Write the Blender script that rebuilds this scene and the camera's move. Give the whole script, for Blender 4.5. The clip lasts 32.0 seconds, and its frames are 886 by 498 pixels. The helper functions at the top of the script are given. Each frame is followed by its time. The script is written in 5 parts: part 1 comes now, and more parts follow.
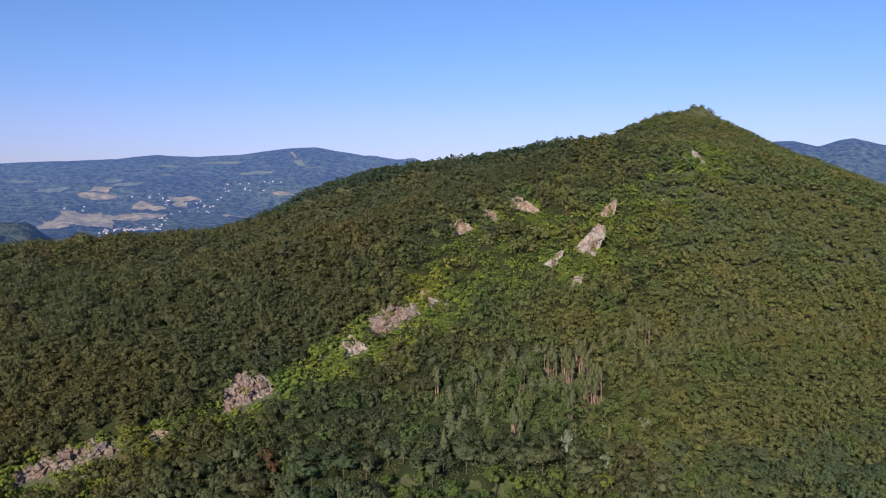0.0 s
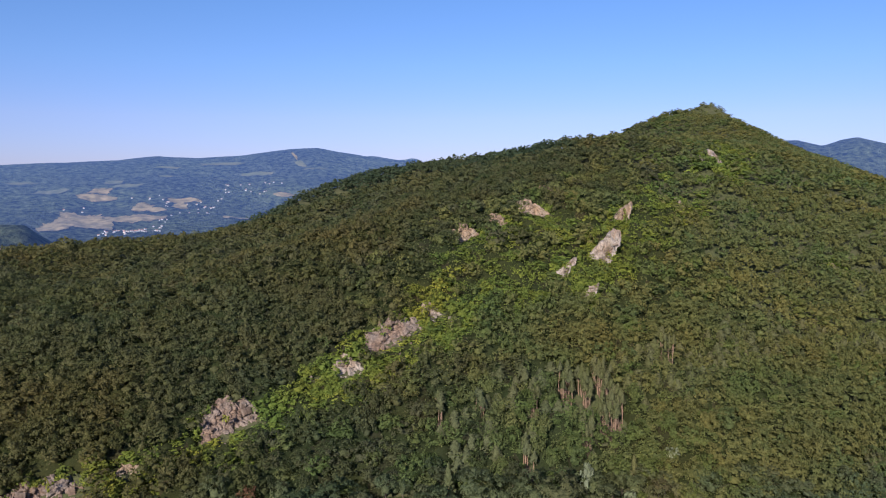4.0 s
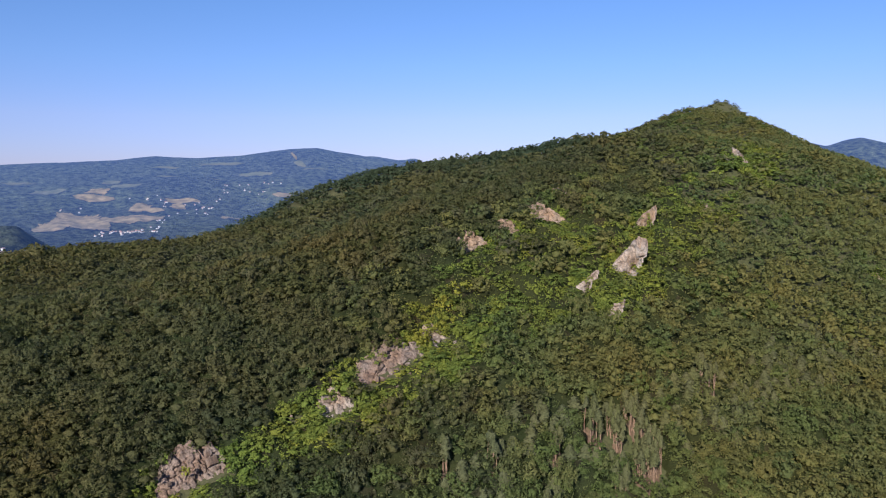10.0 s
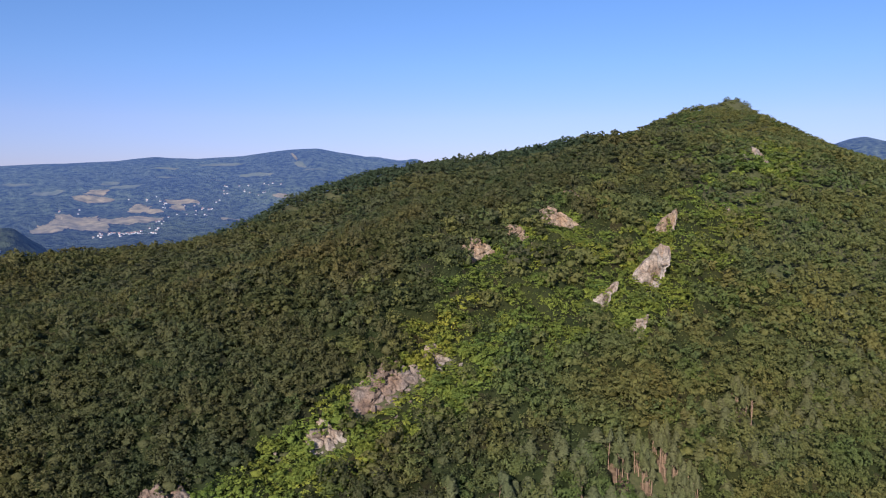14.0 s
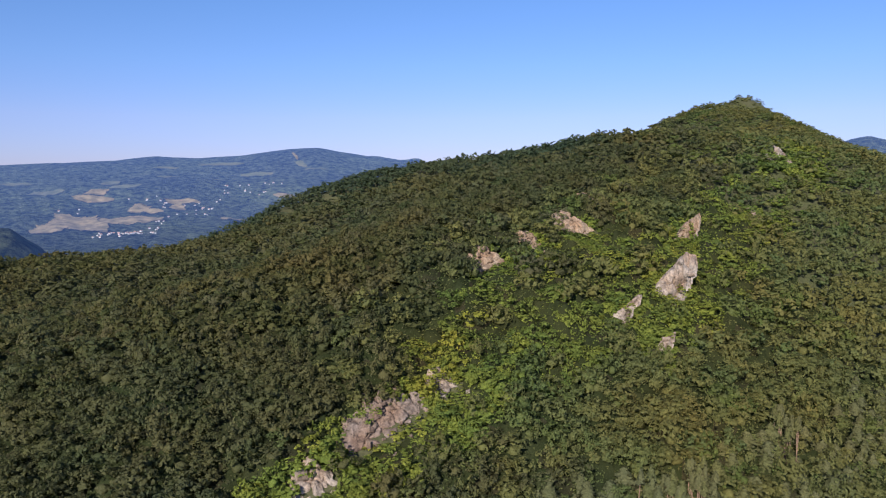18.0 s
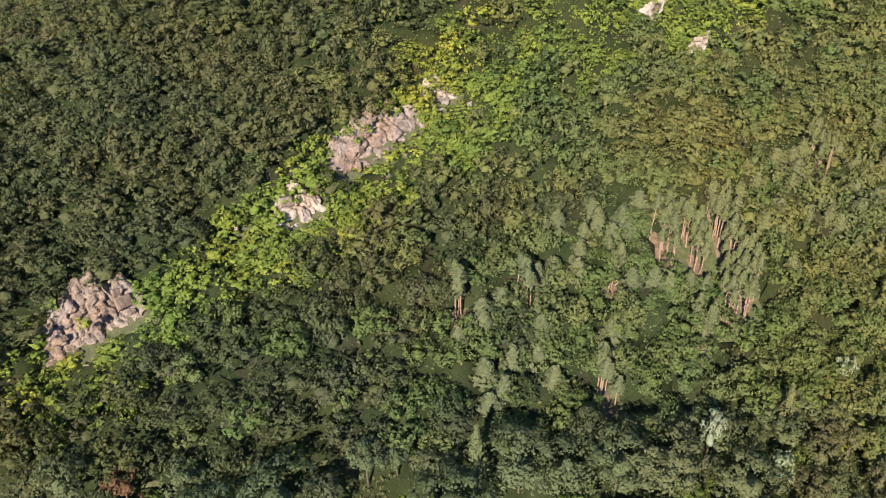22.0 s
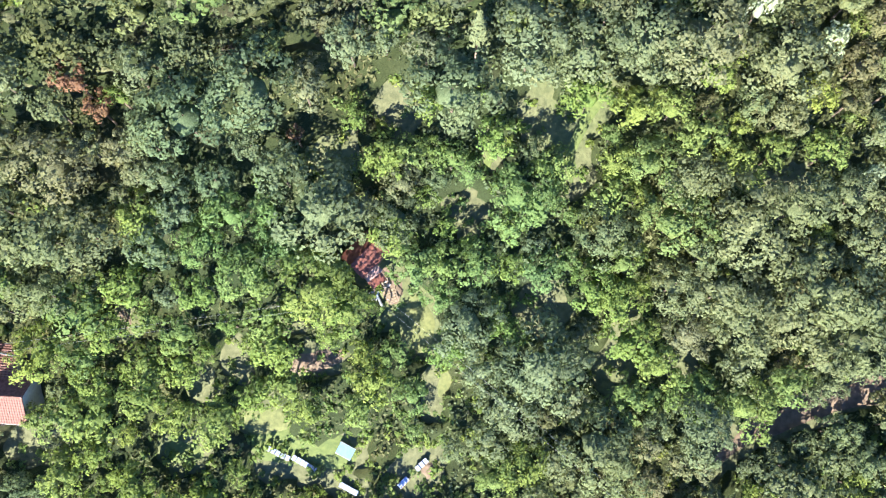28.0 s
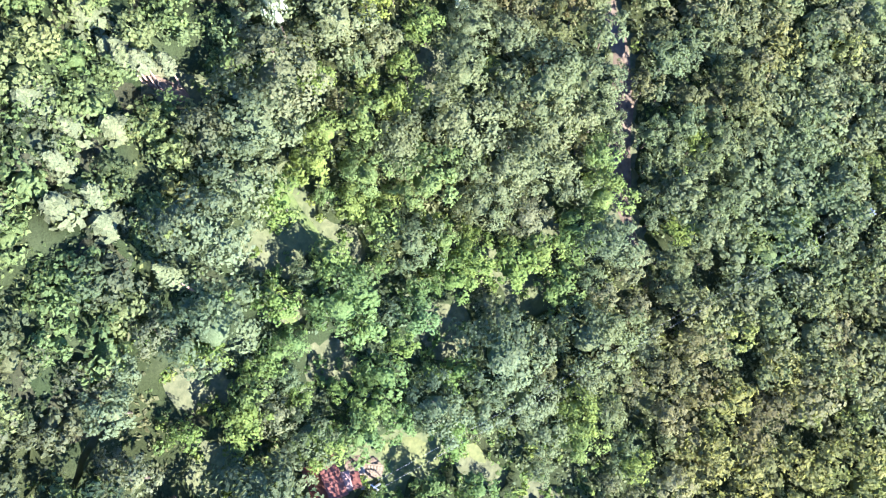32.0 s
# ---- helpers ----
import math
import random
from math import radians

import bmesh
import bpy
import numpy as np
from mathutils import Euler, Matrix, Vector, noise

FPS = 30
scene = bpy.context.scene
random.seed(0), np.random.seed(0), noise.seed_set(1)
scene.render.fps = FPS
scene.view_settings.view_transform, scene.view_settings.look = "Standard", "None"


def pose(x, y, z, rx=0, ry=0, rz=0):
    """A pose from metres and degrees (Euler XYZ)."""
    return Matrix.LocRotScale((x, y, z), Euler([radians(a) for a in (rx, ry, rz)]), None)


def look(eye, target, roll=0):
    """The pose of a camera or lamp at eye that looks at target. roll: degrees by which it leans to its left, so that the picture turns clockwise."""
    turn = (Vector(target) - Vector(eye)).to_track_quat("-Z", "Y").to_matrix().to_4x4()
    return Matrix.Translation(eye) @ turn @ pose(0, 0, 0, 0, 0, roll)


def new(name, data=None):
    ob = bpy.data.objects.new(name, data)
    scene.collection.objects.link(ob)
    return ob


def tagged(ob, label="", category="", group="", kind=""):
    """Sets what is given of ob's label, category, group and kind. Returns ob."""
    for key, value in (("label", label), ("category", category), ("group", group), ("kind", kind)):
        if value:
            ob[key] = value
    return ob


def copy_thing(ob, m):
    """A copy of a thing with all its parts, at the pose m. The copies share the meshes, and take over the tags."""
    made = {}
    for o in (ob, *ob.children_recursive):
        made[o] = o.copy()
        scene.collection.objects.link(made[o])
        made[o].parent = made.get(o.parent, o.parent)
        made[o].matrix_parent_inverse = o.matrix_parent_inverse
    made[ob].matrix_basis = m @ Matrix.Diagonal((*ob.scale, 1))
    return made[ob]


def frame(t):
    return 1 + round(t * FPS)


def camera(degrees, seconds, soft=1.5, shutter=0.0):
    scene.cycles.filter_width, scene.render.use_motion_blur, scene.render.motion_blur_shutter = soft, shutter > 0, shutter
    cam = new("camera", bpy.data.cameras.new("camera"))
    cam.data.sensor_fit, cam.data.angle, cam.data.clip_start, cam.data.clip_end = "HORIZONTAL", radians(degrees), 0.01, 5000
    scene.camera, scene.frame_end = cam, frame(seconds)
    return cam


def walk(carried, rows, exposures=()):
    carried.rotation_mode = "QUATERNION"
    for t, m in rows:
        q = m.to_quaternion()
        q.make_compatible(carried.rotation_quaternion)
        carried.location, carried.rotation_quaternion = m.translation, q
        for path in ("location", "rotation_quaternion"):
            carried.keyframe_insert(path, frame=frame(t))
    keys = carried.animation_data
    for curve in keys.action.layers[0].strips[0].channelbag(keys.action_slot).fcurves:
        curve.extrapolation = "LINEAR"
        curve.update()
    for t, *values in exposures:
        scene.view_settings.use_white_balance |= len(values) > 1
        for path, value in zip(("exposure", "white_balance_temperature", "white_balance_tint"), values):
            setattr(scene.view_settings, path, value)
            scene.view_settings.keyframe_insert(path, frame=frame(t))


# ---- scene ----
# ---- camera: seconds, place in metres, yaw (clockwise from +y), pitch and roll in degrees ----
cam = camera(62.90, 32.0, soft=1.15)


def aim(x, y, z, yaw, pitch, roll):
    return pose(x, y, z, 90 + pitch, 0, -yaw) @ pose(0, 0, 0, 0, 0, roll)


PATH = [
    (0.0, aim(0.00, 0.00, 100.00, 8.721, -6.180, 0.114)),
    (1.0, aim(0.71, 4.35, 100.01, 8.623, -6.167, 0.093)),
    (2.0, aim(1.35, 8.64, 100.04, 8.570, -6.157, 0.069)),
    (3.0, aim(1.81, 13.01, 100.09, 8.583, -6.143, -0.015)),
    (5.5, aim(2.92, 23.85, 100.23, 8.598, -6.153, -0.055)),
    (6.0, aim(3.21, 26.03, 100.14, 8.590, -6.139, -0.055)),
    (7.0, aim(3.83, 30.34, 99.96, 8.565, -6.079, -0.117)),
    (8.0, aim(4.32, 34.55, 99.99, 8.544, -6.073, -0.132)),
    (9.0, aim(4.74, 38.61, 100.16, 8.546, -6.124, -0.043)),
    (10.0, aim(5.14, 42.77, 100.25, 8.581, -6.128, -0.011)),
    (11.0, aim(5.63, 46.99, 100.32, 8.561, -6.144, -0.028)),
    (12.0, aim(6.24, 51.28, 100.47, 8.523, -6.146, -0.097)),
    (13.0, aim(6.76, 55.55, 100.51, 8.487, -6.110, -0.136)),
    (14.0, aim(7.03, 59.65, 100.63, 8.508, -6.115, -0.143)),
    (14.5, aim(7.10, 61.66, 100.62, 8.531, -6.148, -0.095)),
    (16.5, aim(8.10, 69.88, 100.90, 8.479, -6.142, -0.151)),
    (17.0, aim(8.33, 71.85, 100.96, 8.439, -6.154, -0.133)),
    (18.0, aim(8.84, 75.84, 101.03, 8.396, -6.161, -0.114)),
    (19.0, aim(9.34, 79.95, 100.87, 8.351, -6.136, -0.035)),
    (19.5, aim(9.52, 81.96, 100.79, 8.331, -6.229, -0.009)),
    (20.0, aim(9.66, 83.91, 100.70, 8.364, -8.609, 0.028)),
    (20.5, aim(9.80, 85.81, 100.61, 8.473, -13.439, 0.079)),
    (21.0, aim(10.01, 87.69, 100.56, 8.613, -19.233, 0.066)),
    (21.5, aim(10.33, 89.55, 100.45, 8.692, -24.948, 0.004)),
    (22.0, aim(10.72, 91.44, 100.36, 8.737, -30.684, -0.053)),
    (22.5, aim(11.17, 93.37, 100.35, 8.702, -36.504, -0.076)),
    (23.0, aim(11.63, 95.34, 100.42, 8.699, -42.393, -0.052)),
    (23.5, aim(12.06, 97.30, 100.54, 8.701, -48.326, -0.040)),
    (24.0, aim(12.41, 99.23, 100.67, 8.743, -54.330, -0.073)),
    (24.5, aim(12.73, 101.08, 100.80, 8.812, -60.339, -0.104)),
    (25.0, aim(13.03, 102.87, 100.85, 8.864, -66.288, -0.093)),
    (25.5, aim(13.31, 104.61, 100.90, 8.874, -72.189, -0.076)),
    (26.0, aim(13.48, 106.14, 100.90, 8.874, -76.200, 0.047)),
    (26.5, aim(13.65, 107.66, 100.89, 8.874, -76.300, 0.047)),
    (27.5, aim(13.99, 110.71, 100.87, 8.951, -75.878, 0.047)),
    (28.0, aim(14.08, 111.93, 100.85, 8.915, -75.747, -0.031)),
    (28.5, aim(14.13, 113.12, 100.85, 8.902, -75.622, -0.122)),
    (29.0, aim(14.18, 114.28, 100.85, 8.917, -75.501, -0.125)),
    (29.5, aim(14.16, 115.42, 100.88, 9.168, -75.412, -0.022)),
    (30.0, aim(14.16, 116.54, 100.94, 11.705, -75.305, 0.210)),
    (30.5, aim(14.20, 117.62, 101.02, 19.303, -75.186, 0.359)),
    (31.0, aim(14.48, 118.57, 101.17, 36.574, -75.110, 0.062)),
    (31.5, aim(14.85, 119.49, 101.31, 56.791, -75.075, -0.259)),
    (32.0, aim(15.23, 120.40, 101.46, 75.531, -75.076, -0.319)),
]
# the clip brightens as the camera turns down to the woods
EXPOSURES = (
    (0, 0.55, 6500, 10), (19.5, 0.55, 6550, 10), (20.5, 0.56, 6800, 10), (21, 0.72, 6850, 9), (21.5, 1.10, 6900, 8), (22.2, 1.48, 6950, 6), (23, 1.70, 7000, 5), (24, 1.93, 7000, 4), (25, 2.22, 6850, 4),
    (25.5, 2.42, 6750, 4), (27.5, 2.79, 6200, 5), (29, 2.87, 5980, 5), (30.5, 2.99, 5750, 8), (32, 3.10, 5600, 10),
)
walk(cam, PATH, EXPOSURES)

# ---- world, sun, exposure ----
SUN_UP, SUN_AROUND = 27.0, 207.0  # degrees above the horizon; clockwise from +y
world = bpy.data.worlds.new("world")
scene.world = world
world.use_nodes = True
sky = world.node_tree.nodes.new("ShaderNodeTexSky")
sky.sky_type, sky.sun_disc = "NISHITA", False
sky.sun_elevation, sky.sun_rotation = radians(SUN_UP), radians(SUN_AROUND)
sky.air_density, sky.dust_density, sky.ozone_density, sky.altitude = 1.0, 0.1, 4.0, 1500
back = world.node_tree.nodes["Background"]
back.inputs["Strength"].default_value = 0.074
up = world.node_tree.nodes.new("ShaderNodeTexCoord")
split = world.node_tree.nodes.new("ShaderNodeSeparateXYZ")
world.node_tree.links.new(up.outputs["Generated"], split.inputs[0])
tone = world.node_tree.nodes.new("ShaderNodeValToRGB")  # clear summer air: lavender haze low down, deeper blue higher up
for place, colour in ((0.0, (0.61, 0.61, 1.07)), (0.07, (0.85, 0.78, 1.12)), (0.14, (0.85, 0.92, 1.23)), (0.24, (0.85, 1.02, 1.32))):
    e = tone.color_ramp.elements.new(place) if place not in (0.0, 0.24) else tone.color_ramp.elements[0 if place == 0.0 else -1]
    e.position, e.color = place, (*colour, 1)
world.node_tree.links.new(split.outputs["Z"], tone.inputs["Fac"])
clear = world.node_tree.nodes.new("ShaderNodeMix")
clear.data_type, clear.blend_type = "RGBA", "MULTIPLY"
clear.inputs[0].default_value = 1.0
world.node_tree.links.new(tone.outputs["Color"], clear.inputs[7])
world.node_tree.links.new(sky.outputs["Color"], clear.inputs[6])
world.node_tree.links.new(clear.outputs[2], back.inputs["Color"])
sun = new("sun", bpy.data.lights.new("sun", "SUN"))
sun.data.energy, sun.data.angle, sun.data.color = 4.6, radians(0.5), (1.0, 0.92, 0.80)
sun_from = Vector((math.sin(radians(SUN_AROUND)) * math.cos(radians(SUN_UP)),
                   math.cos(radians(SUN_AROUND)) * math.cos(radians(SUN_UP)), math.sin(radians(SUN_UP))))
sun.matrix_world = look(sun_from * 300, (0, 0, 0))
scene.view_settings.exposure = 0.0


# ---- materials ----
def material(name, rough=0.8, metal=0.0, spec=0.3):
    m = bpy.data.materials.new(name)
    m.use_nodes = True
    b = m.node_tree.nodes["Principled BSDF"]
    b.inputs["Roughness"].default_value, b.inputs["Metallic"].default_value = rough, metal
    b.inputs["Specular IOR Level"].default_value = spec
    return m, m.node_tree.nodes, m.node_tree.links, b


def noise_node(nodes, links, scale, detail=4.0, coords="Object", rough=0.55):
    tc = nodes.new("ShaderNodeTexCoord")
    n = nodes.new("ShaderNodeTexNoise")
    n.inputs["Scale"].default_value, n.inputs["Detail"].default_value, n.inputs["Roughness"].default_value = scale, detail, rough
    links.new(tc.outputs[coords], n.inputs["Vector"])
    return n


def ramp(nodes, links, value, stops):
    r = nodes.new("ShaderNodeValToRGB")
    while len(r.color_ramp.elements) < len(stops):
        r.color_ramp.elements.new(0.5)
    for e, (p, c) in zip(r.color_ramp.elements, stops):
        e.position, e.color = p, (*c, 1)
    links.new(value, r.inputs["Fac"])
    return r.outputs["Color"]


def mix(nodes, links, fac, a, b, mode="MIX"):
    m = nodes.new("ShaderNodeMix")
    m.data_type, m.blend_type = "RGBA", mode
    for v, s in ((fac, 0), (a, 6), (b, 7)):
        if isinstance(v, (int, float)):
            m.inputs[s].default_value = v
        elif isinstance(v, tuple):
            m.inputs[s].default_value = (*v, 1)
        else:
            links.new(v, m.inputs[s])
    return m.outputs[2]


def bump(nodes, links, b, height, strength, distance):
    n = nodes.new("ShaderNodeBump")
    n.inputs["Strength"].default_value, n.inputs["Distance"].default_value = strength, distance
    links.new(height, n.inputs["Height"])
    links.new(n.outputs["Normal"], b.inputs["Normal"])


def grained(name, dark, light, scale, rough=0.85, relief=0.3, depth=0.05, big=None, coords="Object", spec=0.25, metal=0.0):
    """A surface that varies at two scales: grain between two colours, and broad patches."""
    m, nodes, links, b = material(name, rough, metal, spec)
    fine = noise_node(nodes, links, scale, 6, coords)
    broad = noise_node(nodes, links, big or scale * 0.12, 3, coords)
    c = ramp(nodes, links, fine.outputs["Fac"], ((0.32, dark), (0.68, light)))
    c = mix(nodes, links, broad.outputs["Fac"], c, mix(nodes, links, 1.0, c, (0.72, 0.72, 0.72), "MULTIPLY"))
    links.new(c, b.inputs["Base Color"])
    bump(nodes, links, b, fine.outputs["Fac"], relief, depth)
    return m


def leafage(name, colours, thin=0.5):
    """Leaves: each tree takes its own shade out of the ramp, broad patches of the wood drift in hue, each leaf varies a little."""
    m, nodes, links, b = material(name, 0.75, 0.0, 0.08)
    at = nodes.new("ShaderNodeAttribute")
    at.attribute_name = "tint"
    info = nodes.new("ShaderNodeObjectInfo")
    add = nodes.new("ShaderNodeMath")
    add.operation = "ADD"
    links.new(at.outputs["Fac"], add.inputs[0])
    links.new(info.outputs["Random"], add.inputs[1])
    part_of = nodes.new("ShaderNodeMath")
    part_of.operation = "FRACT"
    links.new(add.outputs[0], part_of.inputs[0])
    c = ramp(nodes, links, part_of.outputs[0], [(k / max(1, len(colours) - 1), v) for k, v in enumerate(colours)])
    geo = nodes.new("ShaderNodeNewGeometry")
    for scale, stops in ((0.055, ((0.34, (1.08, 0.99, 0.95)), (0.5, (1.0, 1.0, 1.0)), (0.66, (0.88, 0.94, 1.0)))), (0.016, ((0.36, (0.90, 0.97, 1.03)), (0.64, (1.10, 1.02, 0.95))))):
        drift = nodes.new("ShaderNodeTexNoise")
        drift.inputs["Scale"].default_value, drift.inputs["Detail"].default_value = scale, 2.0
        links.new(geo.outputs["Position"], drift.inputs["Vector"])
        c = mix(nodes, links, 1.0, c, ramp(nodes, links, drift.outputs["Fac"], stops), "MULTIPLY")
    spray = ramp(nodes, links, geo.outputs["Random Per Island"], ((0.0, (0.88, 0.90, 0.90)), (0.6, (1.0, 1.0, 1.0)), (1.0, (1.13, 1.11, 1.08))))
    c = mix(nodes, links, 1.0, c, spray, "MULTIPLY")
    leaf = nodes.new("ShaderNodeTexVoronoi")  # single leaves, about 15 cm
    leaf.inputs["Scale"].default_value = 8.5
    links.new(geo.outputs["Position"], leaf.inputs["Vector"])
    one = nodes.new("ShaderNodeSeparateColor")
    links.new(leaf.outputs["Color"], one.inputs[0])
    c = mix(nodes, links, 1.0, c, ramp(nodes, links, one.outputs[0], ((0.0, (0.74, 0.76, 0.74)), (0.5, (1.0, 1.0, 1.0)), (1.0, (1.22, 1.20, 1.17)))), "MULTIPLY")
    links.new(c, b.inputs["Base Color"])
    puff = nodes.new("ShaderNodeAttribute")  # leaves turn with the swell of their crown
    puff.attribute_name = "swell"
    turn = nodes.new("ShaderNodeVectorTransform")
    turn.vector_type, turn.convert_from, turn.convert_to = "VECTOR", "OBJECT", "WORLD"
    links.new(puff.outputs["Vector"], turn.inputs[0])
    both = nodes.new("ShaderNodeVectorMath")
    both.operation = "MULTIPLY_ADD"
    both.inputs[1].default_value = (1.0, 1.0, 1.0)
    links.new(turn.outputs[0], both.inputs[0])
    links.new(geo.outputs["Normal"], both.inputs[2])
    even = nodes.new("ShaderNodeVectorMath")
    even.operation = "NORMALIZE"
    links.new(both.outputs[0], even.inputs[0])
    relief = nodes.new("ShaderNodeBump")
    relief.inputs["Strength"].default_value, relief.inputs["Distance"].default_value = 0.5, 0.1
    links.new(leaf.outputs["Distance"], relief.inputs["Height"])
    links.new(even.outputs[0], relief.inputs["Normal"])
    links.new(relief.outputs["Normal"], b.inputs["Normal"])
    tr = nodes.new("ShaderNodeBsdfTranslucent")
    links.new(mix(nodes, links, 1.0, c, (1.15, 1.18, 0.85), "MULTIPLY"), tr.inputs["Color"])
    sh = nodes.new("ShaderNodeMixShader")
    sh.inputs[0].default_value = thin
    links.new(b.outputs[0], sh.inputs[1])
    links.new(tr.outputs[0], sh.inputs[2])
    links.new(sh.outputs[0], nodes["Material Output"].inputs["Surface"])
    return m


OAK = leafage("oak_leaves", ((0.089, 0.107, 0.046), (0.117, 0.124, 0.057), (0.133, 0.135, 0.067), (0.144, 0.141, 0.067), (0.097, 0.114, 0.054), (0.135, 0.132, 0.074)))
# about half the oaks' tone: shade under the trees put into the leaf colour
DARK_GROWTH = leafage("shade_painted_growth", ((0.044, 0.059, 0.024), (0.061, 0.071, 0.031), (0.052, 0.065, 0.026), (0.069, 0.065, 0.037)))
# lighter than OAK: another wood, with the slope's sunlit brightness put into its colour
SLOPE = leafage("lit_hornbeam_leaves", ((0.133, 0.171, 0.056), (0.156, 0.190, 0.069), (0.179, 0.191, 0.077), (0.197, 0.196, 0.076), (0.136, 0.176, 0.074)))
BRIGHT = leafage("bright_leaves", ((0.138, 0.191, 0.054), (0.166, 0.213, 0.058), (0.127, 0.178, 0.064), (0.188, 0.223, 0.056), (0.138, 0.187, 0.069)), 0.46)
GREY = leafage("grey_green_leaves", ((0.138, 0.163, 0.084), (0.158, 0.180, 0.096), (0.125, 0.157, 0.078), (0.171, 0.173, 0.096)))
SCRUB = leafage("scrub_leaves", ((0.140, 0.186, 0.043), (0.194, 0.231, 0.048), (0.109, 0.156, 0.043), (0.245, 0.264, 0.051)), 0.3)
PINE = leafage("pine_needles", ((0.100, 0.106, 0.052), (0.118, 0.120, 0.060), (0.108, 0.116, 0.048)), 0.15)
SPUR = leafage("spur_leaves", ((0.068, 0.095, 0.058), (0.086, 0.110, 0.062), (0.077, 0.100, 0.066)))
SILVER = leafage("silver_leaves", ((0.30, 0.36, 0.24), (0.36, 0.40, 0.30)))
RUST = leafage("dry_leaves", ((0.150, 0.095, 0.054), (0.195, 0.114, 0.072), (0.112, 0.095, 0.060)))
BARK = grained("bark", (0.05, 0.04, 0.03), (0.16, 0.12, 0.09), 9.0, 0.9, 0.6, 0.03)
PINE_BARK = grained("pine_bark", (0.20, 0.125, 0.09), (0.40, 0.275, 0.20), 7.0, 0.9, 0.6, 0.03)


def rock_material(name, tone):
    """Weathered stone: grain, grey lichen and dark seams, all in one tone."""
    m, nodes, links, b = material(name, 0.92, 0, 0.2)
    fine, mid_, broad = noise_node(nodes, links, 2.4, 8, "Object", 0.65), noise_node(nodes, links, 0.8, 5), noise_node(nodes, links, 0.18, 3)
    c = ramp(nodes, links, fine.outputs["Fac"], [(p, tuple(k * v for v in tone)) for p, k in ((0.30, 0.16), (0.42, 0.55), (0.70, 1.0))])
    c = mix(nodes, links, ramp(nodes, links, mid_.outputs["Fac"], ((0.44, (0, 0, 0)), (0.62, (1, 1, 1)))), c, mix(nodes, links, 1.0, c, (0.66, 0.68, 0.70), "MULTIPLY"))
    c = mix(nodes, links, ramp(nodes, links, broad.outputs["Fac"], ((0.4, (0, 0, 0)), (0.6, (1, 1, 1)))), c, mix(nodes, links, 1.0, c, (0.95, 0.82, 0.72), "MULTIPLY"))
    links.new(c, b.inputs["Base Color"])
    bump(nodes, links, b, fine.outputs["Fac"], 0.9, 0.25)
    return m


ROCKS = {"pink": rock_material("pink_rock", (0.33, 0.258, 0.225)), "pale": rock_material("pale_rock", (0.47, 0.40, 0.355)), "tan": rock_material("tan_rock", (0.47, 0.365, 0.285))}


def ground_material():
    m, nodes, links, b = material("woodland_floor", 0.95, 0, 0.1)
    fine = noise_node(nodes, links, 1.6, 7)
    broad = noise_node(nodes, links, 0.07, 4)
    litter = ramp(nodes, links, fine.outputs["Fac"], ((0.3, (0.050, 0.054, 0.028)), (0.7, (0.105, 0.104, 0.056))))
    grass = ramp(nodes, links, fine.outputs["Fac"], ((0.3, (0.052, 0.062, 0.028)), (0.7, (0.095, 0.105, 0.045))))
    c = mix(nodes, links, ramp(nodes, links, broad.outputs["Fac"], ((0.5, (0, 0, 0)), (0.68, (1, 1, 1)))), litter, grass)
    links.new(c, b.inputs["Base Color"])
    bump(nodes, links, b, fine.outputs["Fac"], 0.5, 0.2)
    return m


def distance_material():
    """Far wooded country; the blue summer haze is put into its emission."""
    m, nodes, links, b = material("distant_woods_haze", 1.0, 0, 0.0)
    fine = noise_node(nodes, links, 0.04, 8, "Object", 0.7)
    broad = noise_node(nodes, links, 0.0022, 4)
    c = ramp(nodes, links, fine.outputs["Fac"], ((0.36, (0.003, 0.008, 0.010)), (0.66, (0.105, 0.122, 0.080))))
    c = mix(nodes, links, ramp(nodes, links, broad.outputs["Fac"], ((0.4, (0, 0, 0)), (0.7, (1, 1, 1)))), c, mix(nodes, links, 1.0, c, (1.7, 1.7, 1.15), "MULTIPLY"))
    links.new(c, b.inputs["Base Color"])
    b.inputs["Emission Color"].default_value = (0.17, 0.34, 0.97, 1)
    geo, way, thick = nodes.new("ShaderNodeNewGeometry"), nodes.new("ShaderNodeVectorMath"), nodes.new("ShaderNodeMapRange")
    way.operation = "LENGTH"  # the painted haze glows more with the distance from the mountain
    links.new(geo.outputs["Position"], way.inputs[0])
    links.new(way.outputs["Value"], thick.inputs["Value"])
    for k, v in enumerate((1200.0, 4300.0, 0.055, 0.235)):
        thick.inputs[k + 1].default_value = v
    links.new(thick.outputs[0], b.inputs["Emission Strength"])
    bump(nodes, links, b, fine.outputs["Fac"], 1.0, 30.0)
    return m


# ---- the lie of the land: mounds that add up to the mountain and its spurs ----
MOUND_X = (-250, -160, -70, 20, 110, 200, 290, 380, 470)
MOUNDS = (
    (60, -9, 3, -32, 19, 12, -20, -6, 7, 8),
    (150, -5, 18, 29, -24, -9, 56, 11, -5, 5),
    (240, 15, 20, -8, 82, 5, -45, 27, 3, 6),
    (330, -5, 30, -8, -36, 61, 53, 9, 9, 3),
    (420, -12, 31, 31, 50, -3, 12, 21, 27, 8),
    (510, -4, -9, -37, 43, 15, 32, 47, -23, 23),
    (600, -4, -9, 0, 23, 0, 10, 69, 30, 48),
    (690, -1, -1, 3, 7, 3, 0, 19, 17, 11),
    (780, 0, 0, 1, 2, 5, 7, 3, -4, -9),
)


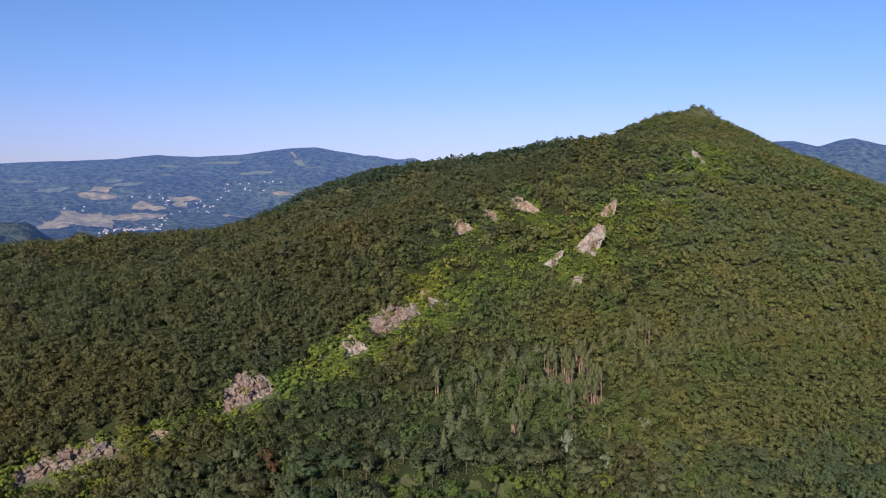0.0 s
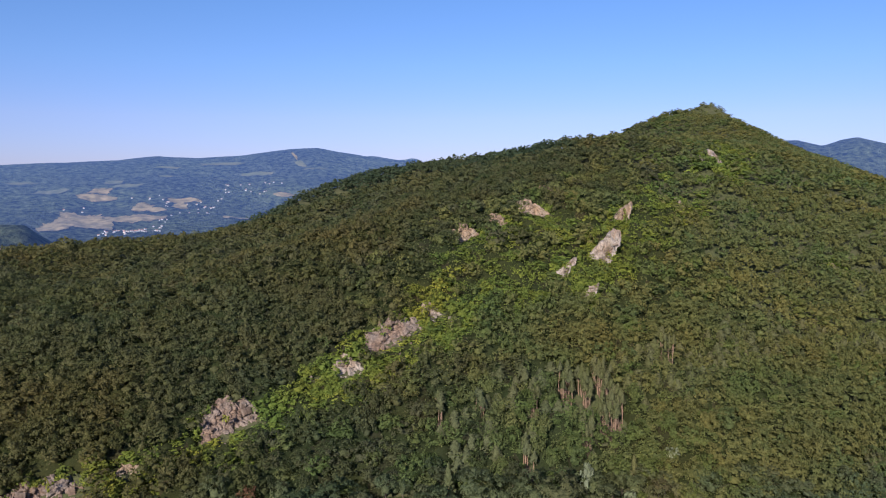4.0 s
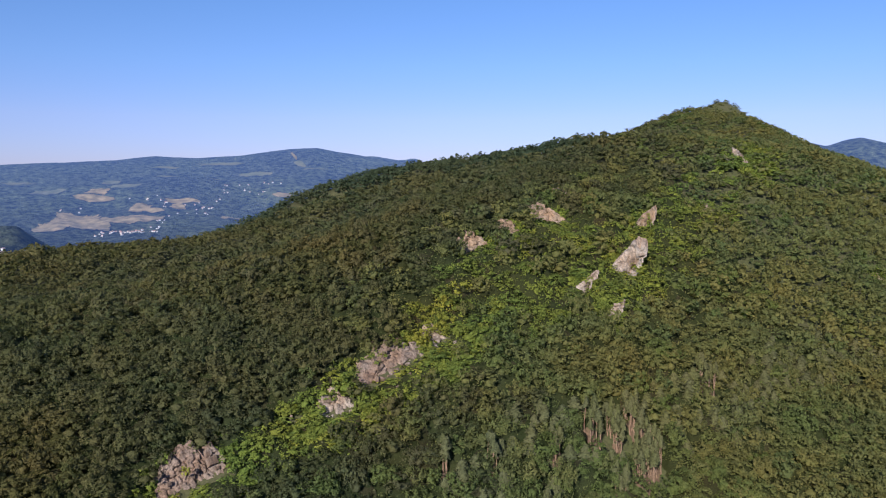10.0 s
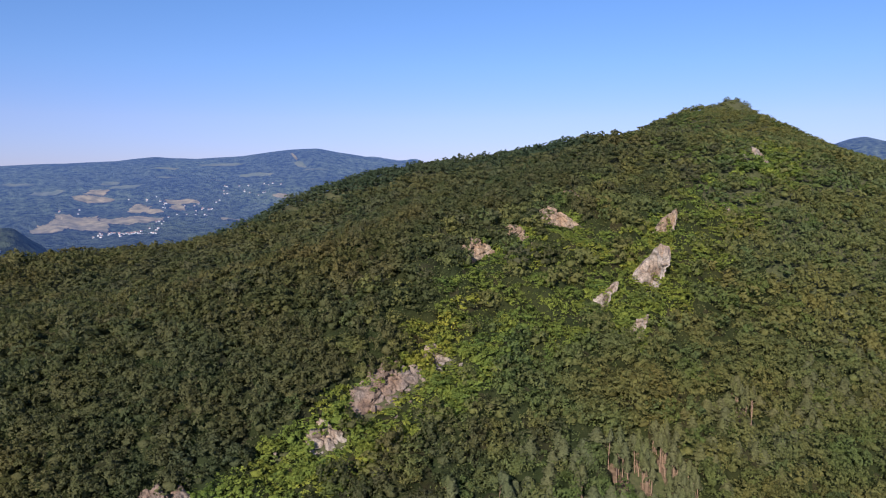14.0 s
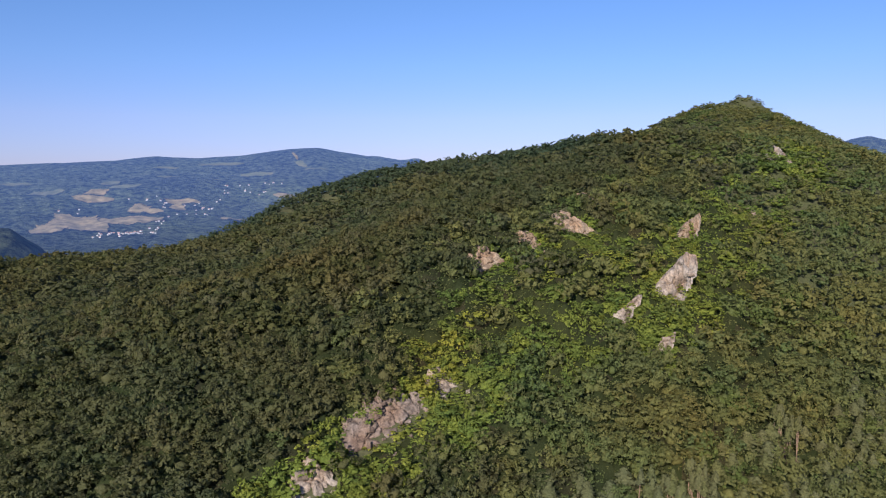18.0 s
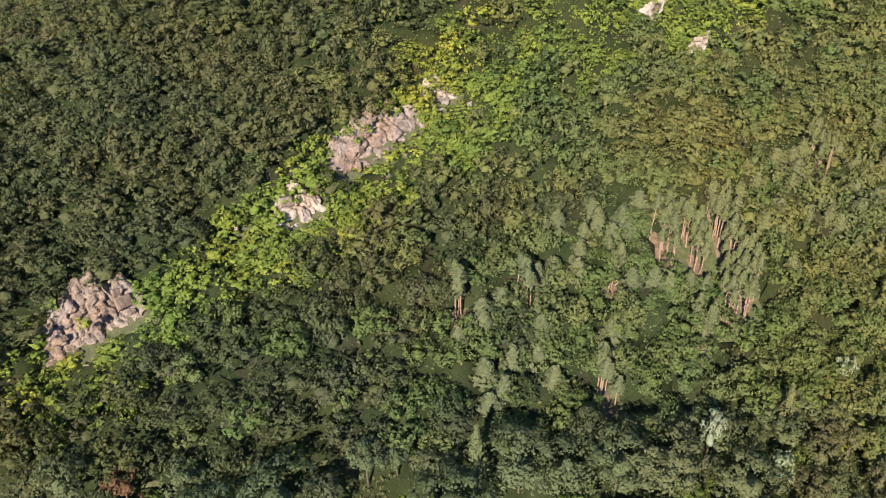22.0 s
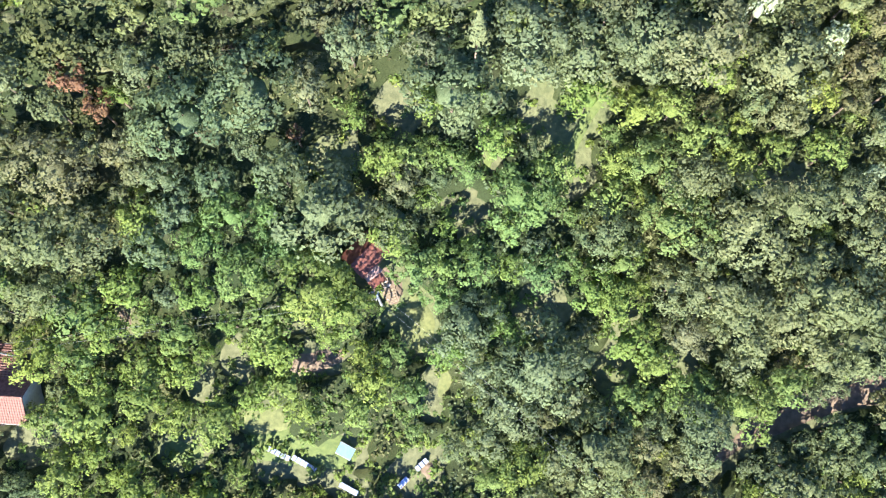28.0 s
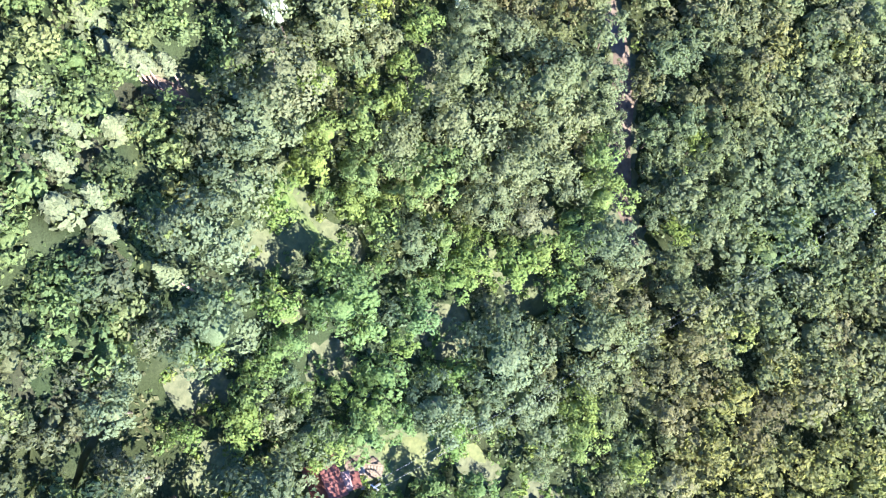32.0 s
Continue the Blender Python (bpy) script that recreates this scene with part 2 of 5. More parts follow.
def smooth(a, b, v):
    v = np.clip((np.asarray(v, float) - a) / (b - a), 0, 1)
    return v * v * (3 - 2 * v)


WAVES = {}


def lumps(x, y, size, seed):
    """Cheap smooth waviness between -1 and 1."""
    if (size, seed) not in WAVES:
        r = np.random.RandomState(seed)
        WAVES[size, seed] = [(r.uniform(0, 6.28), r.uniform(0.7, 1.6) / size * 6.28, r.uniform(0, 6.28)) for _ in range(5)]
    s = 0
    for a, k, p in WAVES[size, seed]:
        s = s + np.sin((x * math.cos(a) + y * math.sin(a)) * k + p + 0.8 * np.sin((y * math.cos(a) - x * math.sin(a)) * k * 0.7 + p))
    return s / 5


def land(x, y):
    x, y = np.asarray(x, float), np.asarray(y, float)
    z = np.zeros(np.broadcast(x, y).shape)
    gx = [np.exp(-((x - mx) / 80) ** 2 / 2) for mx in MOUND_X]
    for my, *row in MOUNDS:
        z = z + np.exp(-((y - my) / 80) ** 2 / 2) * sum(a * g for a, g in zip(row, gx) if a)
    away = np.maximum(smooth(620, 1200, y), np.maximum(smooth(450, 900, x), smooth(250, 800, -x)))
    z = z + 1.6 * lumps(x, y, 26, 3) * smooth(130, 200, y) * (1 - away) - 150 * away
    # mounds and dips that fit the skyline to the camera's view: summit, far spur's brow, dip before it
    for mx, my, size, a in ((293, 551, 11, 7.0), (298, 556, 6, 2.0), (262, 546, 16, -3.5), (345, 548, 30, -5.5), (-12, 436, 22, 1.5), (-52, 416, 26, -3.5)):
        z = z + a * np.exp(-((x - mx) ** 2 + (y - my) ** 2) / (2 * size * size))
    # the hollow between the shoulder's brow and the spur behind it
    past = y - np.interp(x, [p[0] for p in BROW], [p[1] for p in BROW])
    return z - 4.0 * np.exp(-((past - 9) / 7) ** 2) * smooth(-70, -30, x) * smooth(125, 95, x)


BROW = ((-60, 402), (-28, 400), (9, 395), (46, 388), (73, 347), (88, 331), (104, 326))


def height(x, y):
    return float(land(x, y))


def mesh_of(name, verts, faces, material_=None, smooth_=False):
    """A mesh out of arrays; all faces have the same number of corners."""
    me = bpy.data.meshes.new(name)
    verts, faces = np.asarray(verts, np.float32), np.asarray(faces, np.int32)
    n, k = faces.shape
    me.vertices.add(len(verts))
    me.vertices.foreach_set("co", verts.ravel())
    me.loops.add(n * k)
    me.loops.foreach_set("vertex_index", faces.ravel())
    me.polygons.add(n)
    me.polygons.foreach_set("loop_start", np.arange(0, n * k, k, dtype=np.int32))
    if smooth_:
        me.polygons.foreach_set("use_smooth", np.ones(n, bool))
    me.update(calc_edges=True)
    me.validate()
    if material_:
        me.materials.append(material_)
    return me


def sheet(name, xs, ys, z, material_, smooth_=True):
    gx, gy = np.meshgrid(xs, ys)
    v = np.stack([gx, gy, z(gx, gy)], -1).reshape(-1, 3)
    nx, ny = len(xs), len(ys)
    i = (np.arange(ny - 1)[:, None] * nx + np.arange(nx - 1)).ravel()
    return mesh_of(name, v, np.stack([i, i + 1, i + nx + 1, i + nx], 1), material_, smooth_)


def steps(a, b, fine, lo, hi, grow=1.13):
    """Coordinates that lie close between a and b and spread out towards lo and hi."""
    mid = list(np.arange(a, b + 0.1, fine))
    left, s, v = [], fine, a
    while v > lo:
        s *= grow
        v -= s
        left.append(max(v, lo))
    right, s, v = [], fine, mid[-1]
    while v < hi:
        s *= grow
        v += s
        right.append(min(v, hi))
    return np.array(left[::-1] + mid + right)


ground = tagged(new("ground", sheet("ground", steps(-260, 540, 3.6, -4800, 4800), steps(60, 640, 3.6, -4800, 4800), land, ground_material())),
                "wooded mountain slope with leaf litter and grass", "ground", kind="structure")

# ---- the country beyond the mountain: crests as (degrees clockwise from +y, height) ----
CREST_LEFT = ((-48, 120), (-24.5, 122), (-22.6, 128), (-19.6, 140), (-15.3, 154), (-12.6, 178), (-9.9, 168), (-6.6, 182), (-3.25, 216), (-1.1, 223), (1.5, 191), (4.5, 158), (7.6, 144), (16, 120), (80, 120))
CREST_RIGHT = ((-48, -120), (20, -120), (27, 150), (30.5, 206), (33, 232), (34.3, 233), (35.9, 207), (37, 231), (38, 241), (39.9, 208), (42.2, 197), (60, 240), (80, 150))
CREST_DARK = ((-48, 20), (-24.7, 11), (-22.8, 6), (-21.1, 0), (-19.65, -28), (-18, -80), (-16, -150), (80, -150))


def along(crest, az):
    return np.interp(az, [c[0] for c in crest], [c[1] for c in crest])


def country(x, y):
    az, r = np.degrees(np.arctan2(x, y)), np.hypot(x, y)
    rough = 16 * lumps(x, y, 520, 11) + 9 * lumps(x, y, 190, 12) + 3 * lumps(x, y, 70, 13)
    floor = -120 + 45 * smooth(1500, 2700, r) + 75 * smooth(2500, 3400, r)
    side = smooth(23, 28, az)
    wl, wr = np.exp(-((r - 4000) / 620) ** 2) * (1 - side), np.exp(-((r - 3600) / 620) ** 2) * side
    z = floor * (1 - wl - wr) + along(CREST_LEFT, az) * wl + along(CREST_RIGHT, az) * wr
    z = z + rough * (1 - 0.85 * np.maximum(wl, wr) ** 2) * smooth(1100, 1700, r)
    z = z + (along(CREST_DARK, az) + 118) * np.exp(-((r - 1500) / 240) ** 2)
    return z + 143 * np.exp(-((r - 4700) / 150) ** 2) * smooth(0.5, 2.8, az) * smooth(9, 6, az)


az, rr = np.radians(np.linspace(-48, 80, 560)), np.concatenate([np.linspace(1050, 2600, 70), np.linspace(2625, 4850, 90)])
A, R = np.meshgrid(az, rr)
X, Y = R * np.sin(A), R * np.cos(A)
ii = (np.arange(len(rr) - 1)[:, None] * len(az) + np.arange(len(az) - 1)).ravel()
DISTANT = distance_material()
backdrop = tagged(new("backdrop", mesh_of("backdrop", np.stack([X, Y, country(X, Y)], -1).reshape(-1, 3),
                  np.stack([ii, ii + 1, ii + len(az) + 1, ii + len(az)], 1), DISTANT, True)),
                  "blue wooded hills and valley in the distance, haze put in as glow", "hills", kind="structure")


# ---- trees ----
def rand(seed):
    return np.random.RandomState(seed)


def unit(v):
    return v / np.maximum(np.linalg.norm(v, axis=-1, keepdims=True), 1e-9)


def sprays(r, at, out, size):
    """Leaf sprays: small folded diamonds, facing roughly outwards."""
    n = len(at)
    nrm = unit(out + r.normal(0, 0.38, (n, 3)))
    t = unit(np.cross(nrm, r.normal(0, 1, (n, 3))))
    u = np.cross(nrm, t)
    s = (size * r.uniform(0.6, 1.35, n))[:, None]
    v = np.stack([at - t * s, at + u * s * 0.62 + nrm * s * 0.18, at + t * s, at - u * s * 0.62 + nrm * s * 0.18], 1)
    return v.reshape(-1, 3), np.arange(4 * n).reshape(-1, 4)


def dome(r, scale, rings=3, seg=6):
    """A lumpy inner mass, so that the crown is dense behind its leaves."""
    v, f = [], []
    for i in range(rings + 1):
        th = math.pi * (0.02 + 0.96 * i / rings)
        for j in range(seg):
            a = 6.283 * (j + 0.5 * (i % 2)) / seg
            k = r.uniform(0.82, 1.12)
            v.append((math.sin(th) * math.cos(a) * k, math.sin(th) * math.sin(a) * k, math.cos(th) * k))
    for i in range(rings):
        for j in range(seg):
            f.append((i * seg + j, i * seg + (j + 1) % seg, (i + 1) * seg + (j + 1) % seg, (i + 1) * seg + j))
    return np.array(v) * scale, np.array(f)[:, ::-1]


def broad_crown(seed, n, size, lobes=9):
    """A broadleaf crown of radius 1 whose foot is at z 0: uneven boughs of leaf sprays round an inner mass; corners, faces, and the swell at each corner."""
    r = rand(seed)
    lobes *= 2
    p = r.uniform(0, 6.28, 3)
    d = unit(r.normal(0, 1, (lobes, 3)) * (1, 1, 0.75) + (0, 0, 0.35))
    d[0] = unit(np.array((0.2 * r.normal(), 0.2 * r.normal(), 1.0)))  # the top is never open
    az_ = np.arctan2(d[:, 1], d[:, 0])
    reach = r.uniform(0.56, 0.88, lobes) * (1 + 0.14 * np.sin(2 * az_ + p[0]) + 0.14 * np.sin(5 * az_ + p[1]))
    c = d * reach[:, None] * (1, 1, 0.8)
    rad = r.uniform(0.17, 0.34, lobes) * (20 / lobes) ** 0.3
    k = r.randint(0, lobes, n)
    o = unit(r.normal(0, 1, (n, 3)) + d[k] * 0.7 + (0, 0, 0.5))
    at = c[k] + o * rad[k][:, None] * r.uniform(0.5, 1.25, (n, 1))
    v, f = sprays(r, at, o, size)
    swell = np.repeat(unit(0.35 * o + 0.7 * unit(at + (0, 0, 0.45)) + (0, 0, 0.25)), 4, 0)
    dv, df = dome(r, np.array((0.42, 0.42, 0.30)))
    return np.concatenate([v, dv - (0, 0, 0.36)]) + (0, 0, 0.85), np.concatenate([f, df + len(v)]), np.concatenate([swell, unit(unit(dv) + (0, 0, 0.5))])


def pine_crown(seed, n, size):
    """A pine's ragged cone of whorled tufts, 1 wide to each side and about 3 high."""
    r = rand(seed)
    h = r.uniform(0, 1, n) ** 0.8
    whorl = np.round(h * 8) / 8 + r.normal(0, 0.03, n)
    a = r.randint(0, 6, n) * 1.047 + np.round(h * 8) * 0.5 + r.normal(0, 0.28, n)
    reach = (1 - whorl * 0.88) * np.sqrt(r.uniform(0.06, 1, n))
    at = np.stack([reach * np.cos(a), reach * np.sin(a), 0.1 + whorl * 2.6 + reach * 0.15], 1)
    o = unit(np.stack([np.cos(a), np.sin(a), 0.9 + 0 * a], 1))
    v, f = sprays(r, at, o, size)
    dv, df = dome(r, np.array((0.42, 0.42, 1.2)))
    return np.concatenate([v, dv + (0, 0, 1.15)]), np.concatenate([f, df + len(v)]), np.concatenate([np.repeat(o, 4, 0), unit(dv)])


def give(me, name, values):
    """A named value, or a vector, at each corner of a mesh."""
    values = np.asarray(values, np.float32)
    if values.ndim == 1:
        me.attributes.new(name, "FLOAT", "POINT").data.foreach_set("value", values)
    else:
        me.attributes.new(name, "FLOAT_VECTOR", "POINT").data.foreach_set("vector", values.ravel())
    return me


def many(name, protos, rows, mat, label, category="trees"):
    """One stand of trees: every row is x, y, z, width, height, turn, tint and the number of the crown."""
    vs, fs, ts, ns, base = [], [], [], [], 0
    for x, y, z, w, h, a, tint, k in rows:
        v, f, n = protos[int(k) % len(protos)]
        ca, sa = math.cos(a), math.sin(a)
        c, s = ca * w, sa * w
        vs.append(np.stack([v[:, 0] * c - v[:, 1] * s + x, v[:, 0] * s + v[:, 1] * c + y, v[:, 2] * h + z], 1))
        ns.append(np.stack([n[:, 0] * ca - n[:, 1] * sa, n[:, 0] * sa + n[:, 1] * ca, n[:, 2]], 1))
        fs.append(f + base)
        ts.append(np.full(len(v), tint))
        base += len(v)
    if not vs:
        return None
    me = mesh_of(name, np.concatenate(vs), np.concatenate(fs), mat)
    give(give(me, "tint", np.concatenate(ts)), "swell", np.concatenate(ns))
    return tagged(new(name, me), label, category, kind="stuff")


def near_line(x, y, pts):
    """Distance from a polyline in plan."""
    best = 1e9
    for (ax, ay), (bx, by) in zip(pts, pts[1:]):
        dx, dy = bx - ax, by - ay
        t = np.clip(((x - ax) * dx + (y - ay) * dy) / (dx * dx + dy * dy), 0, 1)
        best = np.minimum(best, np.hypot(x - ax - dx * t, y - ay - dy * t))
    return best


SCRUB_LOW = ((-66, 146), (-22, 163), (8, 179), (30, 196), (62, 212), (84, 222))
SCRUB_HIGH = ((62, 222), (92, 236), (112, 262), (150, 294), (182, 328), (222, 412))


# ---- rock outcrops: x, y, width, height of the face, depth, bearing of its length in degrees, label ----
OUTCROPS = (
    (-53, 150.0, 21, 5.2, 3.0, 22, "long weathered pinkish rock ledge among scrub on the slope"),
    (-37, 156.5, 4.5, 3.2, 2.0, 25, "small orange-brown rock face half hidden by bushes"),
    (-18.8, 164.2, 11.5, 7.2, 3.0, 24, "cracked pinkish rock outcrop split into square blocks"),
    (5.9, 176.4, 6.4, 5.4, 2.5, 24, "pale grey rock outcrop streaked with white"),
    (-2.5, 175.4, 3.0, 2.4, 2.0, 24, "small pale rock beside the scrub"),
    (17.5, 186.4, 16, 6.4, 3.0, 30, "broad purplish grey rock slab with a grassy top"),
    (28.0, 194.0, 5.5, 5.5, 2.0, 45, "narrow pale rock step above a larger slab"),
    (81.0, 225.5, 6.6, 11.0, 2.5, -30, "tall pale cliff with a dark hollow"),
    (66, 216.0, 3.2, 5.8, 2.0, -40, "thin pale rock fin on the slope"),
    (71.0, 207.5, 2.8, 5.0, 2.0, -30, "small pale rock among bright bushes"),
    (98.5, 253, 4.0, 8.5, 2.5, -30, "brown weathered rock face above the cliff"),
    (69, 250, 12, 6.8, 2.5, 20, "long light brown rock ledge under the oaks"),
    (55.5, 240, 5, 6.0, 2.5, 35, "light brown rock step on the slope"),
    (42.5, 231, 9, 5.6, 2.5, 25, "broken light brown rocks on the slope"),
    (80.5, 272, 6, 4.4, 2.5, 35, "small light brown rocks near the crest"),
    (135.5, 273, 3.5, 6.5, 2.0, 50, "pale rock showing through the wood"),
    (176, 322, 6, 8.5, 2.0, 60, "pale rock rib below the summit"),
    (168, 315, 5, 8.0, 2.0, 60, "pale rock rib below the summit"),
    (222, 410, 10, 7.0, 3.0, 60, "pale rock rib high on the mountain"),
    (183, 254, 4, 3.0, 2.0, 20, "small bare earthy patch of rock"),
)


def part(name, data, parent, label="", m=None):
    """One mesh as a part of a thing, or of a part."""
    ob = new(name, data)
    ob.parent = parent
    if m is not None:
        ob.matrix_basis = m
    return tagged(ob, label)


def hull_block(seed, sx=1.0, sy=1.0, sz=1.0, stone=None):
    """An angular boulder: the hull of points scattered near a box's faces."""
    r, bm = rand(seed), bmesh.new()
    for cx in (-1, 1):
        for cy in (-1, 1):
            for cz in (-1, 1):
                for _ in range(2):
                    p = np.array((cx, cy, cz)) * r.uniform(0.62, 1.0, 3)
                    bm.verts.new((p[0] * sx / 2, p[1] * sy / 2, p[2] * sz / 2))
    bmesh.ops.convex_hull(bm, input=bm.verts)
    bmesh.ops.delete(bm, geom=[v for v in bm.verts if not v.link_faces], context="VERTS")
    me = bpy.data.meshes.new("boulder")
    bm.to_mesh(me)
    bm.free()
    me.materials.append(stone)
    return me


BOULDERS = {tone: [hull_block(40 + k, *s, stone=stone) for k, s in enumerate(((1, 0.8, 0.7), (1, 1, 0.9), (1.2, 0.7, 0.8), (0.9, 0.8, 1.1), (1.1, 0.9, 0.6), (0.8, 0.8, 0.8)))] for tone, stone in ROCKS.items()}


def lean_of(turn):
    """How far a face goes back for each metre that it rises: cliffs are steep."""
    return 0.4 if turn < 0 else 0.75


def rock_face(seed, w, h, d, foot, turn, stone, cell):
    """A broken bank that leans back into the slope: tilted blocks with open joints between them."""
    nu, nv = int(w * 5.5) + 8, int(h * 6.5) + 6
    size, tall, shear, lean = cell + 0.2 * math.sin(seed * 2.3), 1.0 + 0.45 * math.cos(seed * 1.7), 0.0, lean_of(turn)
    if turn < 0:
        size, tall, shear = 1.35, 2.2, 0.36
    v = np.zeros((nv + 1, nu + 1, 3))
    feet = [foot((i / nu * 2 - 1) * w / 2) for i in range(nu + 1)]
    for j in range(nv + 1):
        q = j / nv
        for i in range(nu + 1):
            u = i / nu * 2 - 1
            rim = max(0, 1 - abs(u) ** 3)
            edge = 0.5 + 0.45 * rim + 0.5 * shear * u + 0.34 * noise.noise(Vector((u * w * 0.28, seed * 1.3, 0)))
            top = h * max(0.15, edge)
            p = Vector((u * w * 0.5 + 0.3 * q * h, q * top / tall, seed * 3.7)) / size
            p += Vector((noise.noise(p * 0.8), noise.noise(p * 0.8 + Vector((5, 2, 1))), 0)) * 0.3
            dist, near = noise.voronoi(p)
            own = noise.noise(near[0] * 7.3), noise.noise(near[0] * 5.1 + Vector((3, 3, 3))), noise.noise(near[0] * 6.2 + Vector((8, 1, 2)))
            off = p - near[0]
            out = 0.75 * own[0] + 0.55 * (own[1] * off.x + own[2] * off.y) - 0.55 * max(0, 1 - (dist[1] - dist[0]) / 0.16) + 0.22 * noise.noise(p * 3.1)
            if turn < 0:  # pillars, and a hollow under the brow
                out = 1.5 * out - 1.8 * math.exp(-((u - 0.45) / 0.22) ** 2 - ((q - 0.38) / 0.16) ** 2)
            out *= min(size, 1.2) * (0.2 + 0.8 * rim) * min(1, q * 5 + 0.2)
            v[j, i] = (u * w / 2 + shear * q * top + (0.35 + 1.5 * abs(u) ** 3) * noise.noise(Vector((q * h * 0.55, 4.0 * (u > 0), seed))), q * top * lean + 0.3 - out + d * 0.6 * smooth(0.88, 1, q), feet[i] + q * top - 0.9 + out * 0.35)
    i = (np.arange(nv)[:, None] * (nu + 1) + np.arange(nu)).ravel()
    return mesh_of("rock_face", v.reshape(-1, 3), np.stack([i, i + 1, i + nu + 2, i + nu + 1], 1), stone)


for k, (x, y, w, h, d, turn, words) in enumerate(OUTCROPS):
    ax, ay = math.cos(radians(turn)), math.sin(radians(turn))
    z0 = height(x, y) - 0.3

    def foot(u, b=0.0):
        return height(x + ax * u - ay * b, y + ay * u + ax * b) - z0

    thing = tagged(new("rock_outcrop"), words, "rock", "rock outcrops on the slope")
    thing.matrix_world = pose(x, y, z0, 0, 0, turn)
    tone = "pale" if "pale" in words else "tan" if "brown" in words or "earthy" in words else "pink"
    lean = lean_of(turn)
    part("rock_face", rock_face(k + 1, w, h, d, foot, turn, ROCKS[tone], 2.3 if "slab" in words else 1.5 if tone == "pale" else 0.95), thing)
    r = rand(200 + k)
    for _ in range(int(w * h * (0.03 if tone == "pale" else 0.09)) + 1):
        q = h * r.uniform(0, 1) ** 0.9
        u = r.uniform(-0.5, 0.5) * w * (1.0 - 0.5 * (q / h) ** 2)
        s = min(0.3 * h, r.lognormal(-0.2, 0.35))
        m = pose(u + (0.36 * q if turn < 0 else 0), q * lean + r.uniform(-0.5, 0.3) * s, foot(u) + q * 0.8 - 0.3 + r.uniform(-0.3, 0.2), -38 + r.normal(0, 10), r.normal(0, 11), 12 * math.sin(k) + r.normal(0, 14))
        part("block", BOULDERS[tone][r.randint(6)], thing, m=m @ Matrix.Diagonal((s * r.uniform(0.9, 1.6), s * r.uniform(0.7, 1.1), s * r.uniform(0.9, 1.8), 1)))
    for _ in range(int(2 + w * 0.4)):
        u, b = r.uniform(-0.55, 0.55) * w, r.uniform(-2.6, -0.6)
        s = r.uniform(0.4, 0.9)
        part("boulder", BOULDERS[tone][r.randint(6)], thing, m=pose(u, b, foot(u, b) + s * 0.2, r.uniform(-25, 25), r.uniform(-25, 25), r.uniform(0, 360)) @ Matrix.Scale(s, 4))


# ---- clearings and openings in the wood, as x, y, radius along and across ----
ROCK_UP = [(-math.sin(radians(o[5])), math.cos(radians(o[5]))) for o in OUTCROPS]


def on_rock(x, y):
    """0 off the rocks; 1 in the low fringe below them; 2 on them."""
    best = 0
    for (ox, oy, w, h, d, turn, _), (ux, uy) in zip(OUTCROPS, ROCK_UP):
        if abs(x - ox) < w + 12 and abs(y - oy) < 24:
            a, b = (x - ox) * uy - (y - oy) * ux, (x - ox) * ux + (y - oy) * uy
            if abs(a) < w / 2 - 0.2 and 0.5 < b < h * lean_of(turn):
                return 2
            if abs(a) < w / 2 + 0.8 and -2.4 - h * (1.1 if oy > 230 else 0.5) < b < 0.5:
                best = 1
    return best


TRACK = ((42.0, 104.0), (46, 106.6), (53, 108.2), (60, 109.3), (66, 111.3), (74, 116), (86, 124))
# open ground: x, y, half width across and along
OPEN_A = (
    (26.3, 122.8, 2.7, 2.4), (33.3, 115.4, 2.1, 2.6), (19.5, 133.3, 1.9, 1.9), (53.1, 131.2, 3.2, 1.8), (14.3, 143.2, 1.6, 2.4), (7.6, 140.0, 2.6, 1.3), (-0.4, 126.0, 1.7, 1.7), (-5.9, 122.4, 1.3, 2.2),
    (40.5, 114.6, 1.7, 1.5), (-28.5, 117.3, 3.0, 1.8), (13.5, 123.3, 1.6, 3.0), (33.1, 140.0, 1.1, 1.8), (31.2, 137.6, 0.7, 1.9), (28.6, 140.9, 1.5, 2.7), (22.8, 138.3, 0.7, 2.1), (10.5, 124.4, 1.3, 1.2),
)
OPEN_B = (
    (15.0, 117.7, 0.7, 1.1), (11.0, 127.6, 1.3, 1.3), (9.4, 130.2, 2.1, 2.1), (-28.7, 123.0, 2.2, 2.4), (-13.5, 114.3, 2.4, 1.7), (-16.3, 128.3, 1.0, 1.5), (-4.7, 116.2, 2.4, 1.8), (2.2, 121.1, 2.7, 1.1),
    (3.5, 111.6, 2.1, 1.7), (-2.7, 111.4, 3.7, 1.3), (3.1, 107.8, 1.8, 1.0), (10.5, 108.2, 2.2, 2.1), (34.8, 120.1, 1.5, 1.2), (13.3, 116.0, 0.9, 2.4), (-10.3, 120.7, 1.3, 1.6),
)
# bare-stemmed pines: x, y, half width across and along, how many
BARE_PINES = ((54, 173, 1.2, 2.2, 6), (58.6, 172, 1.0, 3.4, 8), (63.7, 171, 1.9, 6.0, 22), (61, 165, 1.6, 2.4, 9), (54.6, 160, 0.9, 2.0, 5),
              (45.3, 168, 0.8, 1.2, 3), (32.6, 165.5, 0.8, 1.3, 3), (24, 164.6, 0.7, 1.0, 2), (84.5, 186, 1.8, 2.2, 6), (40.3, 154, 0.8, 1.4, 3))
FOOTPATH = ((35.5, 142.5), (33.0, 140.0), (31.2, 137.4), (31.0, 134.5))
